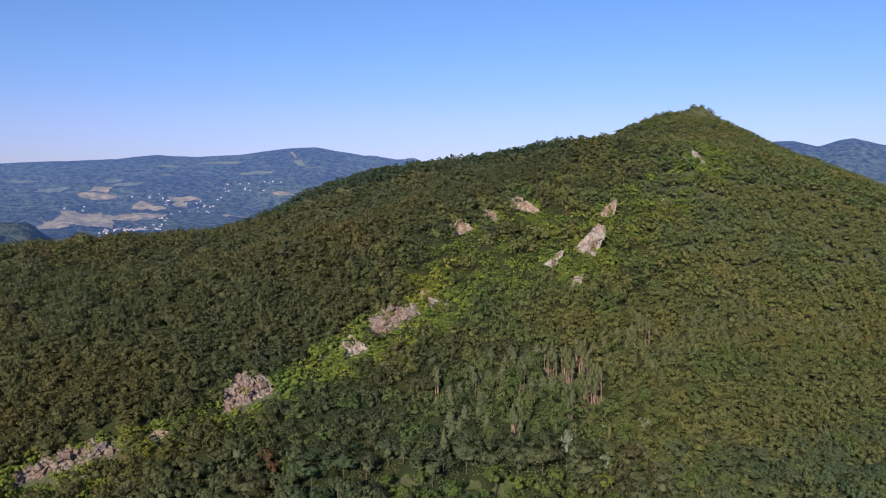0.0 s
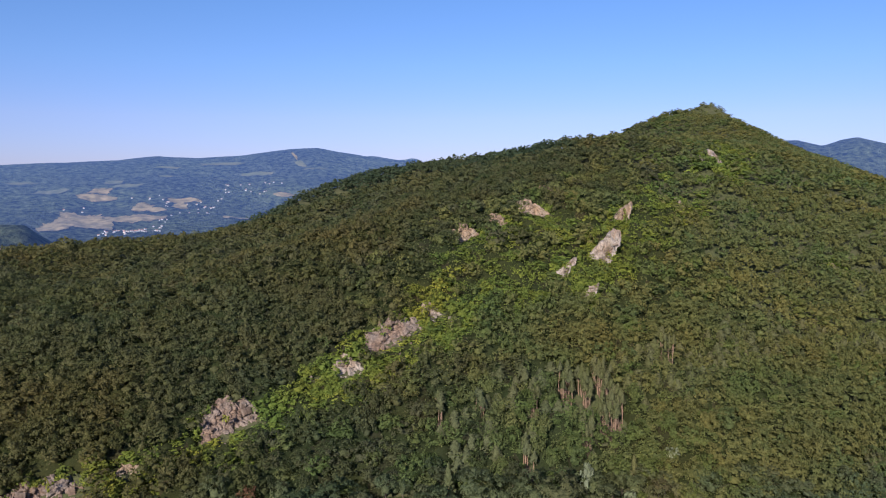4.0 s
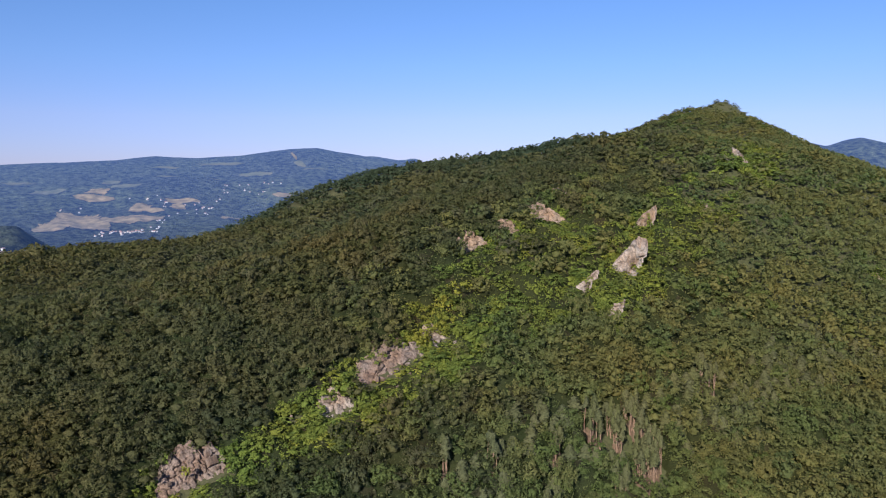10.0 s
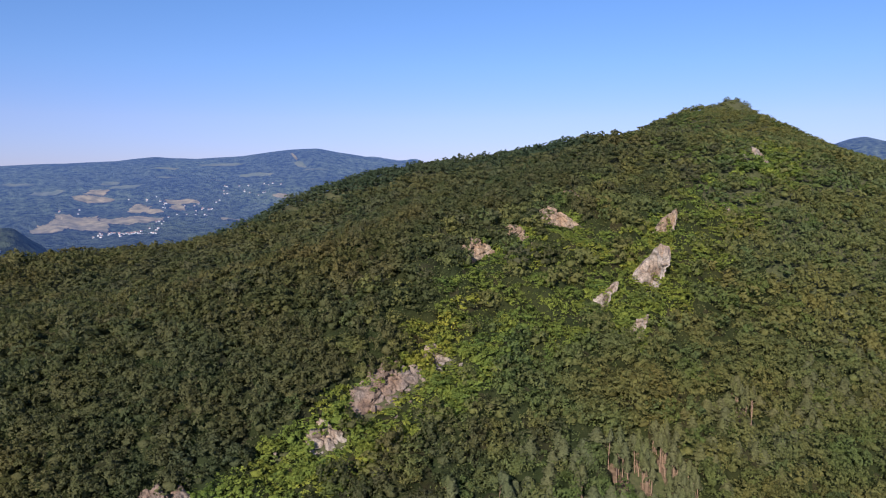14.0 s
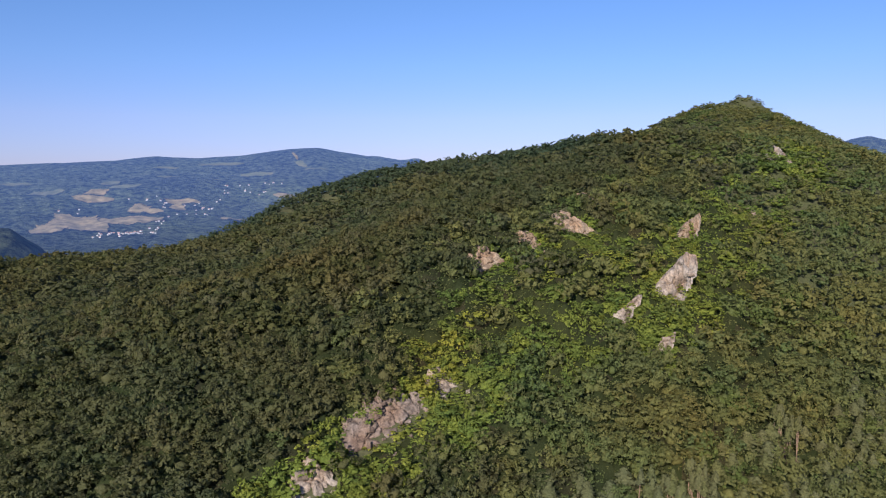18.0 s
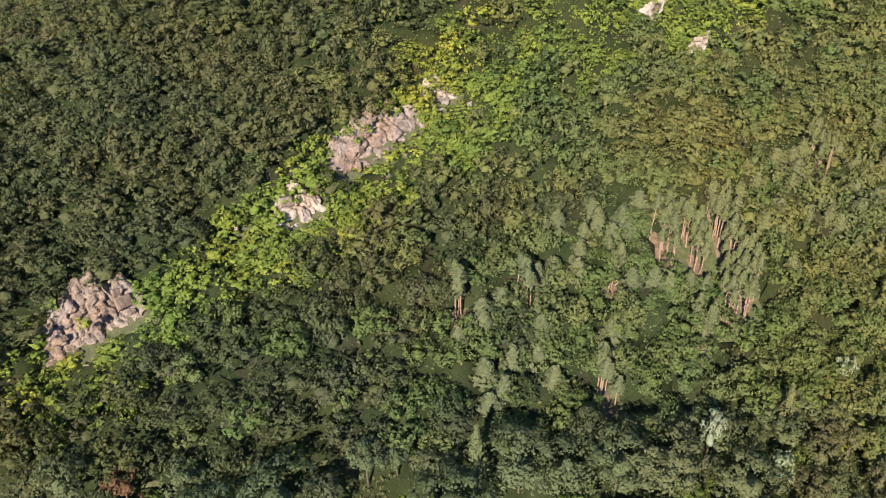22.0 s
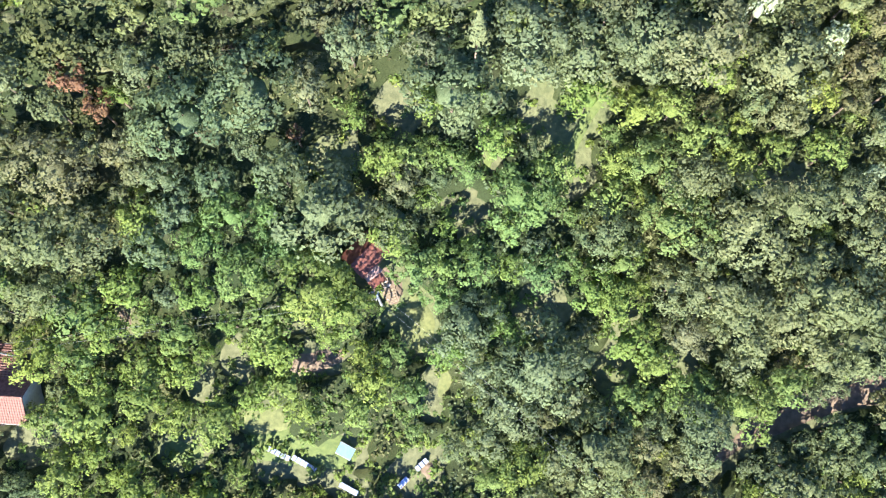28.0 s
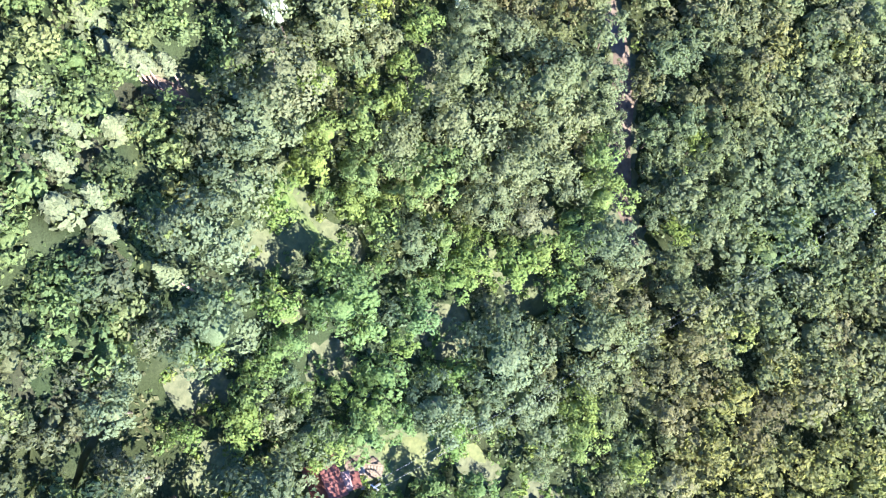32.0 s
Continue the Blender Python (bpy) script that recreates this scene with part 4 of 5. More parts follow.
count, under = {}, []
for gap, wide, squeeze, seed in ((3.3, (1.8, 2.7), 0.62, 77), (2.3, (1.2, 1.7), 0.72, 78)):
    places, r = stand(NEAR[0], NEAR[1], NEAR[2], NEAR[3], gap, seed)
    for n, (x, y) in enumerate(places):
        w, u = r.uniform(*wide), r.uniform(0, 1, 4)
        if is_open(x, y, w * (0.95 if gap > 3 else 0.7)) or near_line(x, y, TRACK) < 0.5 + w * 0.45 or near_line(x, y, FOOTPATH) < 0.7 + w * 0.4:
            if u[3] < 0.4 and not near_line(x, y, TRACK) < 1.4 and math.hypot(x - 13.5, y - 122.5) > 3:
                under.append((x, y, height(x, y) - 0.15, r.uniform(0.35, 0.8), r.uniform(0.2, 0.45), u[0] * 6, u[1], n))
            continue
        if -10 < x < 17 and y < 121 and u[3] < 0.65:  # open orchard with low bushes
            for _ in range(3):
                bx, by = x + r.uniform(-1.2, 1.2), y + r.uniform(-1.2, 1.2)
                under.append((bx, by, height(bx, by) - 0.15, r.uniform(0.5, 1.0), r.uniform(0.3, 0.7), u[0] * 6, r.uniform(), n))
            continue
        if any(math.hypot(x - tx, y - ty) < squeeze * tw + 0.45 * w for tx, ty, tw in taken):
            continue
        bright = 0.08 + 0.9 * max(0, 1 - math.hypot((x - 33) / 20, (y - 130) / 15)) + 2.0 * max(0, 1 - math.hypot((x + 2) / 30, (y - 118) / 18))
        grey_ = 0.75 + 0.25 * smooth(26, 14, x)
        kind = "bright" if u[0] < bright else "grey" if u[1] < grey_ else "oak"
        if y > 141 and 16 < x < 62 and u[2] < 0.3:
            kind = "pine"
        if count.get(kind, 0) > 285:
            kind = "oak" if kind != "oak" else "grey"
        h = w * r.uniform(0.85, 1.2) if kind != "pine" else r.uniform(1.5, 2.0)
        set_tree(kind, x, y, w if kind != "pine" else w * 0.75, h, 2000 + n)
        count[kind] = count.get(kind, 0) + 1
places, r = stand(NEAR[0], NEAR[1], NEAR[2], NEAR[3], 1.75, 79)
for n, (x, y) in enumerate(places):
    w, u = r.uniform(0.5, 1.0), r.uniform(0, 1, 3)
    if is_open(x, y, 0.2) and u[2] > 0.12 or near_line(x, y, TRACK) < 1.8 or near_line(x, y, FOOTPATH) < 0.9 or math.hypot(x - 13.5, y - 122.5) < 2.6:
        continue
    if sum(math.hypot(x - tx, y - ty) < 0.7 * tw for tx, ty, tw in taken):
        continue
    under.append((x, y, height(x, y) - 0.15, w, r.uniform(0.4, 0.95), u[0] * 6, u[1], n))
many("undergrowth", BUSH, under, BRIGHT, "low bushes in the clearings", "bushes")

understorey("understorey", -72, 128, 149, 300, 1.25, DARK_GROWTH, 2.3, "dense undergrowth below the trees, its colour darkened for their shade", 100000)
understorey("understorey", -40, 112, 62, 149, 1.1, DARK_GROWTH, 1.0, "low green undergrowth below the trees, its colour darkened for their shade", 90000)

# ---- the wood on the near foot of the mountain, behind and below the camera's way ----
places, r = stand(-150, 170, -40, 132, 5.6, 91)
behind = []
for x, y in places:
    if y > 98 and x > -46 or y > 54 and 0 < x < 0.88 * y + 14 or near_line(x, y, MEADOW) < 5:
        continue
    behind.append((x, y, height(x, y) + 0.8, r.uniform(2.6, 4.2), r.uniform(1.6, 2.8), r.uniform(0, 6.28), r.uniform(), r.randint(8)))
many("oak_wood", OAK_FAR, behind, OAK, "dark green oak wood at the mountain's foot")


# ---- patches of other ground, laid just over the slope ----
def patch(name, pts, half, mat, label, category, lift=0.06, seed=1, ragged=0.35):
    """A strip of ground along a line, with ragged edges, that follows the slope."""
    v, f = [], []
    dense = []
    for (ax, ay), (bx, by) in zip(pts, pts[1:]):
        n = max(2, int(math.hypot(bx - ax, by - ay) / 0.7))
        dense += [(ax + (bx - ax) * i / n, ay + (by - ay) * i / n) for i in range(n)]
    dense.append(pts[-1])
    across = 7
    for i, (x, y) in enumerate(dense):
        x0, y0 = dense[max(0, i - 1)]
        x1, y1 = dense[min(len(dense) - 1, i + 1)]
        d = math.hypot(x1 - x0, y1 - y0) or 1
        nx, ny = -(y1 - y0) / d, (x1 - x0) / d
        q = i / (len(dense) - 1)
        taper = min(1, 0.35 + 4 * q, 0.35 + 4 * (1 - q))
        for j in range(across):
            e = (j / (across - 1) * 2 - 1) * half * taper
            e *= 1 + ragged * noise.noise(Vector((x * 0.5, y * 0.5, seed + (j > 3))))
            px, py = x + nx * e, y + ny * e
            edge = abs(j / (across - 1) * 2 - 1)
            v.append((px, py, height(px, py) + lift - (0.25 if edge > 0.99 else 0)))
    for i in range(len(dense) - 1):
        for j in range(across - 1):
            a = i * across + j
            f.append((a, a + 1, a + across + 1, a + across))
    return tagged(new(name, mesh_of(name, v, f, mat, True)), label, category, kind="structure")


EARTH = grained("bare_earth", (0.085, 0.060, 0.042), (0.165, 0.118, 0.084), 1.3, 0.95, 0.5, 0.08)
RED_EARTH = grained("needle_litter", (0.10, 0.066, 0.046), (0.21, 0.145, 0.10), 1.6, 0.95, 0.5, 0.08)
DRY_GRASS = grained("dry_grass", (0.075, 0.085, 0.032), (0.130, 0.132, 0.052), 2.4, 0.95, 0.5, 0.06)
GRASS = grained("meadow_grass", (0.06, 0.08, 0.026), (0.105, 0.125, 0.04), 2.2, 0.95, 0.5, 0.06)
patch("dirt_track", TRACK, 1.5, EARTH, "rutted brown dirt track between the trees", "track", 0.07, 2)
patch("footpath", FOOTPATH, 0.75, GRASS, "grassy footpath between bright trees", "path", 0.06, 3)
patch("footpath", ((22.6, 140.0), (23.0, 138.0), (21.8, 135.8)), 0.6, GRASS, "grassy footpath between bright trees", "path", 0.06, 4)
patch("lawn", ((13.2, 126.2), (13.6, 123.2), (13.0, 120.4)), 1.7, DRY_GRASS, "sunburnt patch of lawn by the hut", "lawn", 0.06, 5)
patch("lawn", ((15.4, 119.2), (15.2, 117.4), (14.4, 115.6)), 0.9, DRY_GRASS, "sunburnt grass strip between bushes", "lawn", 0.06, 6)
patch("garden_bed", ((-7.5, 117.0), (-4.6, 116.2), (-1.5, 116.0)), 1.8, DRY_GRASS, "rough dry grass behind the beehives", "garden", 0.06, 7)
patch("garden_bed", ((-1.0, 121.2), (2.2, 121.2), (5.0, 121.6)), 1.3, EARTH, "bare brown garden bed", "garden", 0.06, 8)
patch("garden_bed", ((-15.6, 114.8), (-13.4, 114.2), (-11.6, 114.0)), 1.6, GRASS, "small grassy clearing", "grass", 0.06, 9)
patch("lawn", ((-7.0, 114.5), (-2.0, 113.2), (4.5, 111.0)), 2.6, GRASS, "sunlit grass round the beehives", "lawn", 0.03, 14)
patch("meadow", MEADOW, 2.2, GRASS, "bright green meadow beyond the trees", "meadow", 0.06, 10)
patch("yard", ((10.6, 129.2), (11.0, 127.4), (11.0, 125.6)), 1.3, EARTH, "trodden brown yard by the hut", "yard", 0.07, 11)
patch("bare_soil", ((-16.6, 129.0), (-16.2, 127.4)), 0.9, EARTH, "small patch of bare brown soil", "soil", 0.06, 12)
patch("bare_soil", ((11.2, 108.6), (12.8, 108.0)), 1.2, EARTH, "small patch of bare brown soil", "soil", 0.06, 13)
for n, (cx, cy, sx, sy, _) in enumerate(BARE_PINES):
    patch("needle_floor", ((cx - 0.3, cy - sy - 0.8), (cx, cy), (cx + 0.3, cy + sy + 0.6)), sx + 0.2, RED_EARTH, "red-brown needle litter under bare pine trunks", "soil", 0.1, 30 + n)


# ---- bare-stemmed pines over the red needle floor ----
def trunk_mesh(seed, tall, rad, lean):
    r, bm = rand(seed), bmesh.new()
    rings = []
    for i in range(6):
        q = i / 5
        c = Vector((lean * q * q * tall + 0.05 * r.normal(), 0.05 * r.normal(), q * tall - 0.3))
        rings.append([bm.verts.new(c + Vector((math.cos(a * 1.0472), math.sin(a * 1.0472), 0)) * rad * (1 - 0.6 * q)) for a in range(6)])
    for a, b in zip(rings, rings[1:]):
        for j in range(6):
            bm.faces.new((a[j], a[(j + 1) % 6], b[(j + 1) % 6], b[j]))
    for s in range(5):
        z, ang = tall * r.uniform(0.4, 0.9), r.uniform(0, 6.28)
        root, out = Vector((0, 0, z)), Vector((math.cos(ang), math.sin(ang), 0.15)) * r.uniform(0.5, 1.1)
        q = [bm.verts.new(root + o) for o in (Vector((0, 0, 0.05)), Vector((-out.y, out.x, 0)) * 0.05, Vector((out.y, -out.x, 0)) * 0.05)] + [bm.verts.new(root + out)]
        for a, b in ((0, 1), (1, 2), (2, 0)):
            bm.faces.new((q[a], q[b], q[3]))
    me = bpy.data.meshes.new("trunk")
    bm.to_mesh(me)
    bm.free()
    me.materials.append(PINE_BARK)
    return me


BARE = [trunk_mesh(600 + k, 6.4, 0.11, 0.02 * (k - 1)) for k in range(4)]
TUFTS = []
for k in range(3):
    v, f, n = pine_crown(620 + k, 200, 0.26)
    TUFTS.append(give(mesh_of("crown", v, f, PINE), "swell", n))
r = rand(88)
for cx, cy, sx, sy, many_ in BARE_PINES:
    for _ in range(int(many_ * 1.5) + 2):
        x, y, s = cx + r.uniform(-sx, sx), cy + r.uniform(-sy, sy), r.uniform(0.7, 1.15)
        tree = tagged(new("bare_pine"), "pine with a long bare reddish trunk and thin top", "tree", "bare pines")
        tree.matrix_world = pose(x, y, height(x, y), r.uniform(-4, 4), r.uniform(-4, 4), r.uniform(0, 360))
        part("trunk", BARE[r.randint(4)], tree, m=Matrix.Diagonal((1, 1, s, 1)))
        part("crown", TUFTS[r.randint(3)], tree, m=Matrix.Translation((0, 0, 4.6 * s)) @ Matrix.Diagonal((r.uniform(0.8, 1.2), r.uniform(0.8, 1.2), r.uniform(0.7, 1.0), 1)))


# ---- mesh helpers for built things ----
def box(bm, sx, sy, sz, m=None, bevel=0.0):
    g = bmesh.ops.create_cube(bm, size=1.0, matrix=(m or Matrix()) @ Matrix.Diagonal((sx, sy, sz, 1)))
    if bevel:
        edges = list({e for v in g["verts"] for e in v.link_edges})
        bmesh.ops.bevel(bm, geom=edges, offset=bevel, segments=1, affect="EDGES")


def made(name, build, mat):
    bm = bmesh.new()
    build(bm)
    me = bpy.data.meshes.new(name)
    bm.to_mesh(me)
    bm.free()
    me.materials.append(mat)
    return me


def boxes(name, rows, mat, bevel=0.0):
    """One mesh out of boxes: size x, y, z, then the pose."""
    return made(name, lambda bm: [box(bm, *row[:3], row[3], bevel) for row in rows], mat)


HIVE_PAINT = grained("hive_paint", (0.20, 0.25, 0.42), (0.30, 0.35, 0.50), 5.0, 0.6, 0.1, 0.01)
LID_PAINT = grained("lid_paint", (0.24, 0.27, 0.42), (0.36, 0.39, 0.52), 4.0, 0.45, 0.1, 0.01)
BLUE_SHEET = grained("blue_sheet", (0.13, 0.25, 0.46), (0.18, 0.32, 0.55), 3.0, 0.45, 0.15, 0.01)
OLD_WOOD = grained("old_wood", (0.14, 0.10, 0.07), (0.30, 0.23, 0.16), 6.0, 0.85, 0.3, 0.01)
PLASTER = grained("plaster", (0.52, 0.46, 0.38), (0.68, 0.62, 0.52), 3.0, 0.9, 0.2, 0.01)
TILES = grained("roof_tile", (0.11, 0.046, 0.036), (0.22, 0.112, 0.088), 3.0, 0.8, 0.3, 0.02)
RED_SHEET = grained("rusty_sheet", (0.105, 0.035, 0.028), (0.210, 0.084, 0.063), 2.0, 0.55, 0.3, 0.02, metal=0.2)
PALE_STUFF = grained("pale_plastic", (0.32, 0.30, 0.29), (0.50, 0.47, 0.45), 3.0, 0.6, 0.1, 0.01)
PINK_COVER = grained("faded_cover", (0.26, 0.15, 0.135), (0.38, 0.25, 0.225), 2.0, 0.7, 0.2, 0.02)
GALVANISED = grained("galvanised", (0.35, 0.36, 0.37), (0.55, 0.56, 0.57), 6.0, 0.4, 0.05, 0.005, metal=0.6)
WINDOW_GLASS, *_ = material("window_glass", 0.08, 0.0, 0.6)
WINDOW_GLASS.node_tree.nodes["Principled BSDF"].inputs["Base Color"].default_value = (0.02, 0.025, 0.03, 1)

WIRE = grained("wire", (0.16, 0.16, 0.16), (0.28, 0.28, 0.28), 6.0, 0.6, 0.0, 0.001)

# ---- beehives in rows ----
hive = tagged(new("beehive"), "pale blue wooden beehive with a flat lid on short legs", "beehive", "beehives in rows")
part("body", boxes("body", [(0.38, 0.46, 0.44, pose(0, 0, 0.46))], HIVE_PAINT, 0.012), hive)
part("lid", boxes("lid", [(0.42, 0.54, 0.07, pose(0, 0, 0.71)), (0.43, 0.55, 0.02, pose(0, 0, 0.75))], LID_PAINT, 0.008), hive, "flat lid, a little paler than the body")
part("landing_board", boxes("landing_board", [(0.36, 0.14, 0.025, pose(0, -0.30, 0.26))], OLD_WOOD), hive)
leg = boxes("leg", [(0.05, 0.05, 0.5, pose(0, 0, 0.0))], OLD_WOOD)
for lx, ly in ((-0.17, -0.19), (0.17, -0.19), (-0.17, 0.19), (0.17, 0.19)):
    part("leg", leg, hive, m=pose(lx, ly, 0))
ROWS = (((-4.8, 113.4), (-2.5, 111.8), 5), ((-2.2, 112.0), (0.0, 110.2), 6), ((2.3, 108.4), (4.0, 107.1), 5), ((8.5, 107.1), (9.6, 107.9), 3), ((10.6, 108.6), (12.0, 109.5), 3))
first = True
for (ax, ay), (bx, by), n in ROWS:
    turn = math.degrees(math.atan2(by - ay, bx - ax))
    for i in range(n):
        q = (i + 0.5) / n
        x, y = ax + (bx - ax) * q, ay + (by - ay) * q
        m = pose(x, y, height(x, y) - 0.02, 0, 0, turn + (3 * math.sin(i * 5.1)))
        if first:
            hive.matrix_world, first = m, False
        else:
            copy_thing(hive, m)

# ---- blue shelter table among the hives ----
shelter = tagged(new("blue_shelter"), "low shelter with a flat bright blue sheet roof", "shelter")
shelter.matrix_world = pose(3.55, 111.7, height(3.55, 111.7), 0, 0, -36)
part("roof", boxes("roof", [(1.75, 1.25, 0.05, pose(0, 0, 1.15, 3))], BLUE_SHEET, 0.012), shelter, "flat bright blue sheet")
part("rim", boxes("rim", [(1.79, 0.04, 0.07, pose(0, -0.64, 1.10)), (1.79, 0.04, 0.07, pose(0, 0.64, 1.17))], PALE_STUFF), shelter)
for lx, ly in ((-0.78, -0.52), (0.78, -0.52), (-0.78, 0.52), (0.78, 0.52)):
    part("post", boxes("post", [(0.07, 0.07, 1.2, pose(lx, ly, 0.53))], OLD_WOOD), shelter)
part("shelf", boxes("shelf", [(1.5, 1.0, 0.04, pose(0, 0, 0.5))], OLD_WOOD), shelter)


# ---- roofs of single tiles ----
def tile_mesh():
    def build(bm):
        prof = [(-0.12, 0.0), (-0.06, 0.045), (0.0, 0.05), (0.06, 0.045), (0.12, 0.0)]
        a = [bm.verts.new((x, -0.20, z)) for x, z in prof]
        b = [bm.verts.new((x * 0.92, 0.20, z + 0.0)) for x, z in prof]
        c = [bm.verts.new((x, -0.20, z - 0.02)) for x, z in prof]
        for i in range(4):
            bm.faces.new((a[i], a[i + 1], b[i + 1], b[i]))
            bm.faces.new((c[i + 1], c[i], a[i], a[i + 1])[::-1])
    return made("tile", build, TILES)


TILE = tile_mesh()


def tiled(parent, corner, across, up, cols, rows_, inside):
    """Tiles over one roof plane: across and up are unit vectors in the house's own frame."""
    nrm = across.cross(up).normalized()
    n = 0
    for j in range(rows_):
        for i in range(cols):
            u, v = (i + 0.5) * 0.25, (j + 0.5) * 0.33
            if not inside(u, v) or n >= 290:
                continue
            p = corner + across * u + up * v + nrm * (0.03 + 0.012 * math.sin(i * 3.3 + j * 1.7))
            m = Matrix((across, up, nrm)).transposed().to_4x4() @ pose(0, 0, 0, -3, 1.2 * math.sin(i + 2.2 * j), 0)
            part("tile", TILE, parent, m=Matrix.Translation(p) @ m)
            n += 1


def gable(name, length, span, rise, over, mat, thick=0.08):
    """Two slopes of a gable roof along x, with its ridge over y = 0 at z = rise."""
    def build(bm):
        for s in (-1, 1):
            run = span / 2 + over
            v = [bm.verts.new(p) for p in ((-length / 2 - over, 0, rise), (length / 2 + over, 0, rise), (length / 2 + over, s * run, rise - rise * run / (span / 2)), (-length / 2 - over, s * run, rise - rise * run / (span / 2)))]
            w = [bm.verts.new(q.co - Vector((0, 0, thick))) for q in v]
            bm.faces.new(v if s < 0 else v[::-1])
            bm.faces.new(w[::-1] if s < 0 else w)
            for i in range(4):
                bm.faces.new((v[i], w[i], w[(i + 1) % 4], v[(i + 1) % 4]))
    return made(name, build, mat)


# ---- red-roofed house at the wood's edge ----
HX, HY = -32.4, 123.0
house = tagged(new("house"), "small plastered house with a red tiled roof among trees", "house")
house.matrix_world = pose(HX, HY, height(HX, HY) - 0.6, 0, 0, -12)
part("wall", boxes("wall", [(12.0, 4.4, 3.6, pose(0, 0, 1.5)), (3.4, 3.0, 3.6, pose(2.2, 3.3, 1.5))], PLASTER), house)
def gable_end(bm):
    for x in (-6.0, 6.0):
        v = [bm.verts.new(p) for p in ((x, -2.2, 3.3), (x, 2.2, 3.3), (x, 0, 4.95))]
        bm.faces.new(v)


part("gable_wall", made("gable_wall", gable_end, PLASTER), house)
roof = part("roof", gable("roof", 12.0, 4.4, 1.7, 0.4, TILES), house, "red clay tiles in one tone on both slopes", pose(0, 0, 3.3))
wing = part("wing_roof", gable("wing_roof", 4.4, 3.4, 1.1, 0.3, TILES), house, "red clay tiles", pose(2.2, 2.9, 3.3, 0, 0, 90))
slope = math.atan2(1.7, 2.2)
tiled(roof, Vector((-0.6, -2.55, 1.7 - 1.7 * 2.55 / 2.2)), Vector((1, 0, 0)), Vector((0, math.cos(slope), math.sin(slope))), 28, 10, lambda u, v: v < 3.2)
ws = math.atan2(1.1, 1.7)
for s in (-1, 1):
    tiled(wing, Vector((-2.4 if s < 0 else 2.4, s * 2.0, 1.1 - 1.1 * 2.0 / 1.7)), Vector((-s, 0, 0)), Vector((0, -s * math.cos(ws), math.sin(ws))), 19, 7, lambda u, v: v < 2.3)
part("ridge_cap", made("ridge_cap", lambda bm: bmesh.ops.create_cone(bm, segments=8, radius1=0.13, radius2=0.13, depth=12.9, cap_ends=True, matrix=pose(0, 0, 5.0, 0, 90, 0)), TILES), house)
part("eave_board", boxes("eave_board", [(12.9, 0.05, 0.16, pose(0, -2.63, 2.94))], PALE_STUFF), house, "pale eave board")
for wx in (-2.5, 1.5):
    win = part("window", boxes("window", [(1.0, 0.06, 0.06, pose(wx, -2.22, 2.5)), (1.0, 0.06, 0.06, pose(wx, -2.22, 1.4)), (0.06, 0.06, 1.1, pose(wx - 0.5, -2.22, 1.95)), (0.06, 0.06, 1.1, pose(wx + 0.5, -2.22, 1.95))], PALE_STUFF), house)
    part("pane", boxes("pane", [(0.94, 0.02, 1.04, pose(wx, -2.215, 1.95))], WINDOW_GLASS), win)

# ---- hut with a rusty roof, clutter and a plank walk ----
hut = tagged(new("hut"), "small wooden hut with a rusty red sheet roof under trees", "hut")
hut.matrix_world = pose(9.0, 130.4, height(9.0, 130.4) - 0.3, 0, 0, 38)
part("wall", boxes("wall", [(3.2, 2.6, 2.4, pose(0, 0, 1.2))], OLD_WOOD), hut)
part("roof", gable("roof", 3.2, 2.6, 0.8, 0.35, RED_SHEET, 0.04), hut, "rusty red metal sheets", pose(0, 0, 2.4))
for k in range(10):
    part("roof_rib", boxes("roof_rib", [(0.04, 1.75, 0.03, pose(0, -0.84, 0.30, 31.6))], RED_SHEET), hut, m=pose(-1.75 + k * 0.39, 0, 2.42))
part("door", boxes("door", [(0.8, 0.05, 1.9, pose(0.4, -1.32, 0.95))], OLD_WOOD), hut)
porch = tagged(new("porch_roof"), "faded pink patched porch cover beside the hut", "roof")
porch.matrix_world = pose(9.6, 128.3, height(9.6, 128.3), 0, 0, 30)
part("cover", boxes("cover", [(1.9, 1.1, 0.04, pose(0, 0.35, 2.05, 9)), (1.2, 0.7, 0.04, pose(0.2, 0.6, 2.14, 12, 4, 10))], PINK_COVER, 0.01), porch)
part("cover_sheet", boxes("cover_sheet", [(1.7, 0.9, 0.03, pose(-0.1, -0.6, 1.86, 9))], RED_SHEET), porch)
for lx, ly in ((-0.85, -0.9), (0.85, -0.9), (-0.85, 0.8), (0.85, 0.8)):
    part("post", boxes("post", [(0.08, 0.08, 2.1, pose(lx, ly, 0.95))], OLD_WOOD), porch)
for n, (x, y, s, a) in enumerate(((10.6, 127.6, 0.5, 20), (10.1, 127.2, 0.35, 60), (9.2, 127.0, 0.4, 10))):
    crate = tagged(new("crate"), "pale plastic crate on the ground by the hut", "crate", "crates by the hut")
    crate.matrix_world = pose(x, y, height(x, y) + 0.05, 0, 0, a)
    part("body", boxes("body", [(s * 1.4, s, 0.05, pose(0, 0, 0.03)), (s * 1.4, 0.03, s * 0.6, pose(0, s / 2, s * 0.3)), (s * 1.4, 0.03, s * 0.6, pose(0, -s / 2, s * 0.3)), (0.03, s, s * 0.6, pose(s * 0.7, 0, s * 0.3)), (0.03, s, s * 0.6, pose(-s * 0.7, 0, s * 0.3))], PALE_STUFF), crate)
rail = tagged(new("plank_walk"), "weathered wooden plank walk with side rails", "walkway")
rail.matrix_world = pose(10.9, 127.0, height(10.9, 127.0) + 0.08, 0, 0, 8)
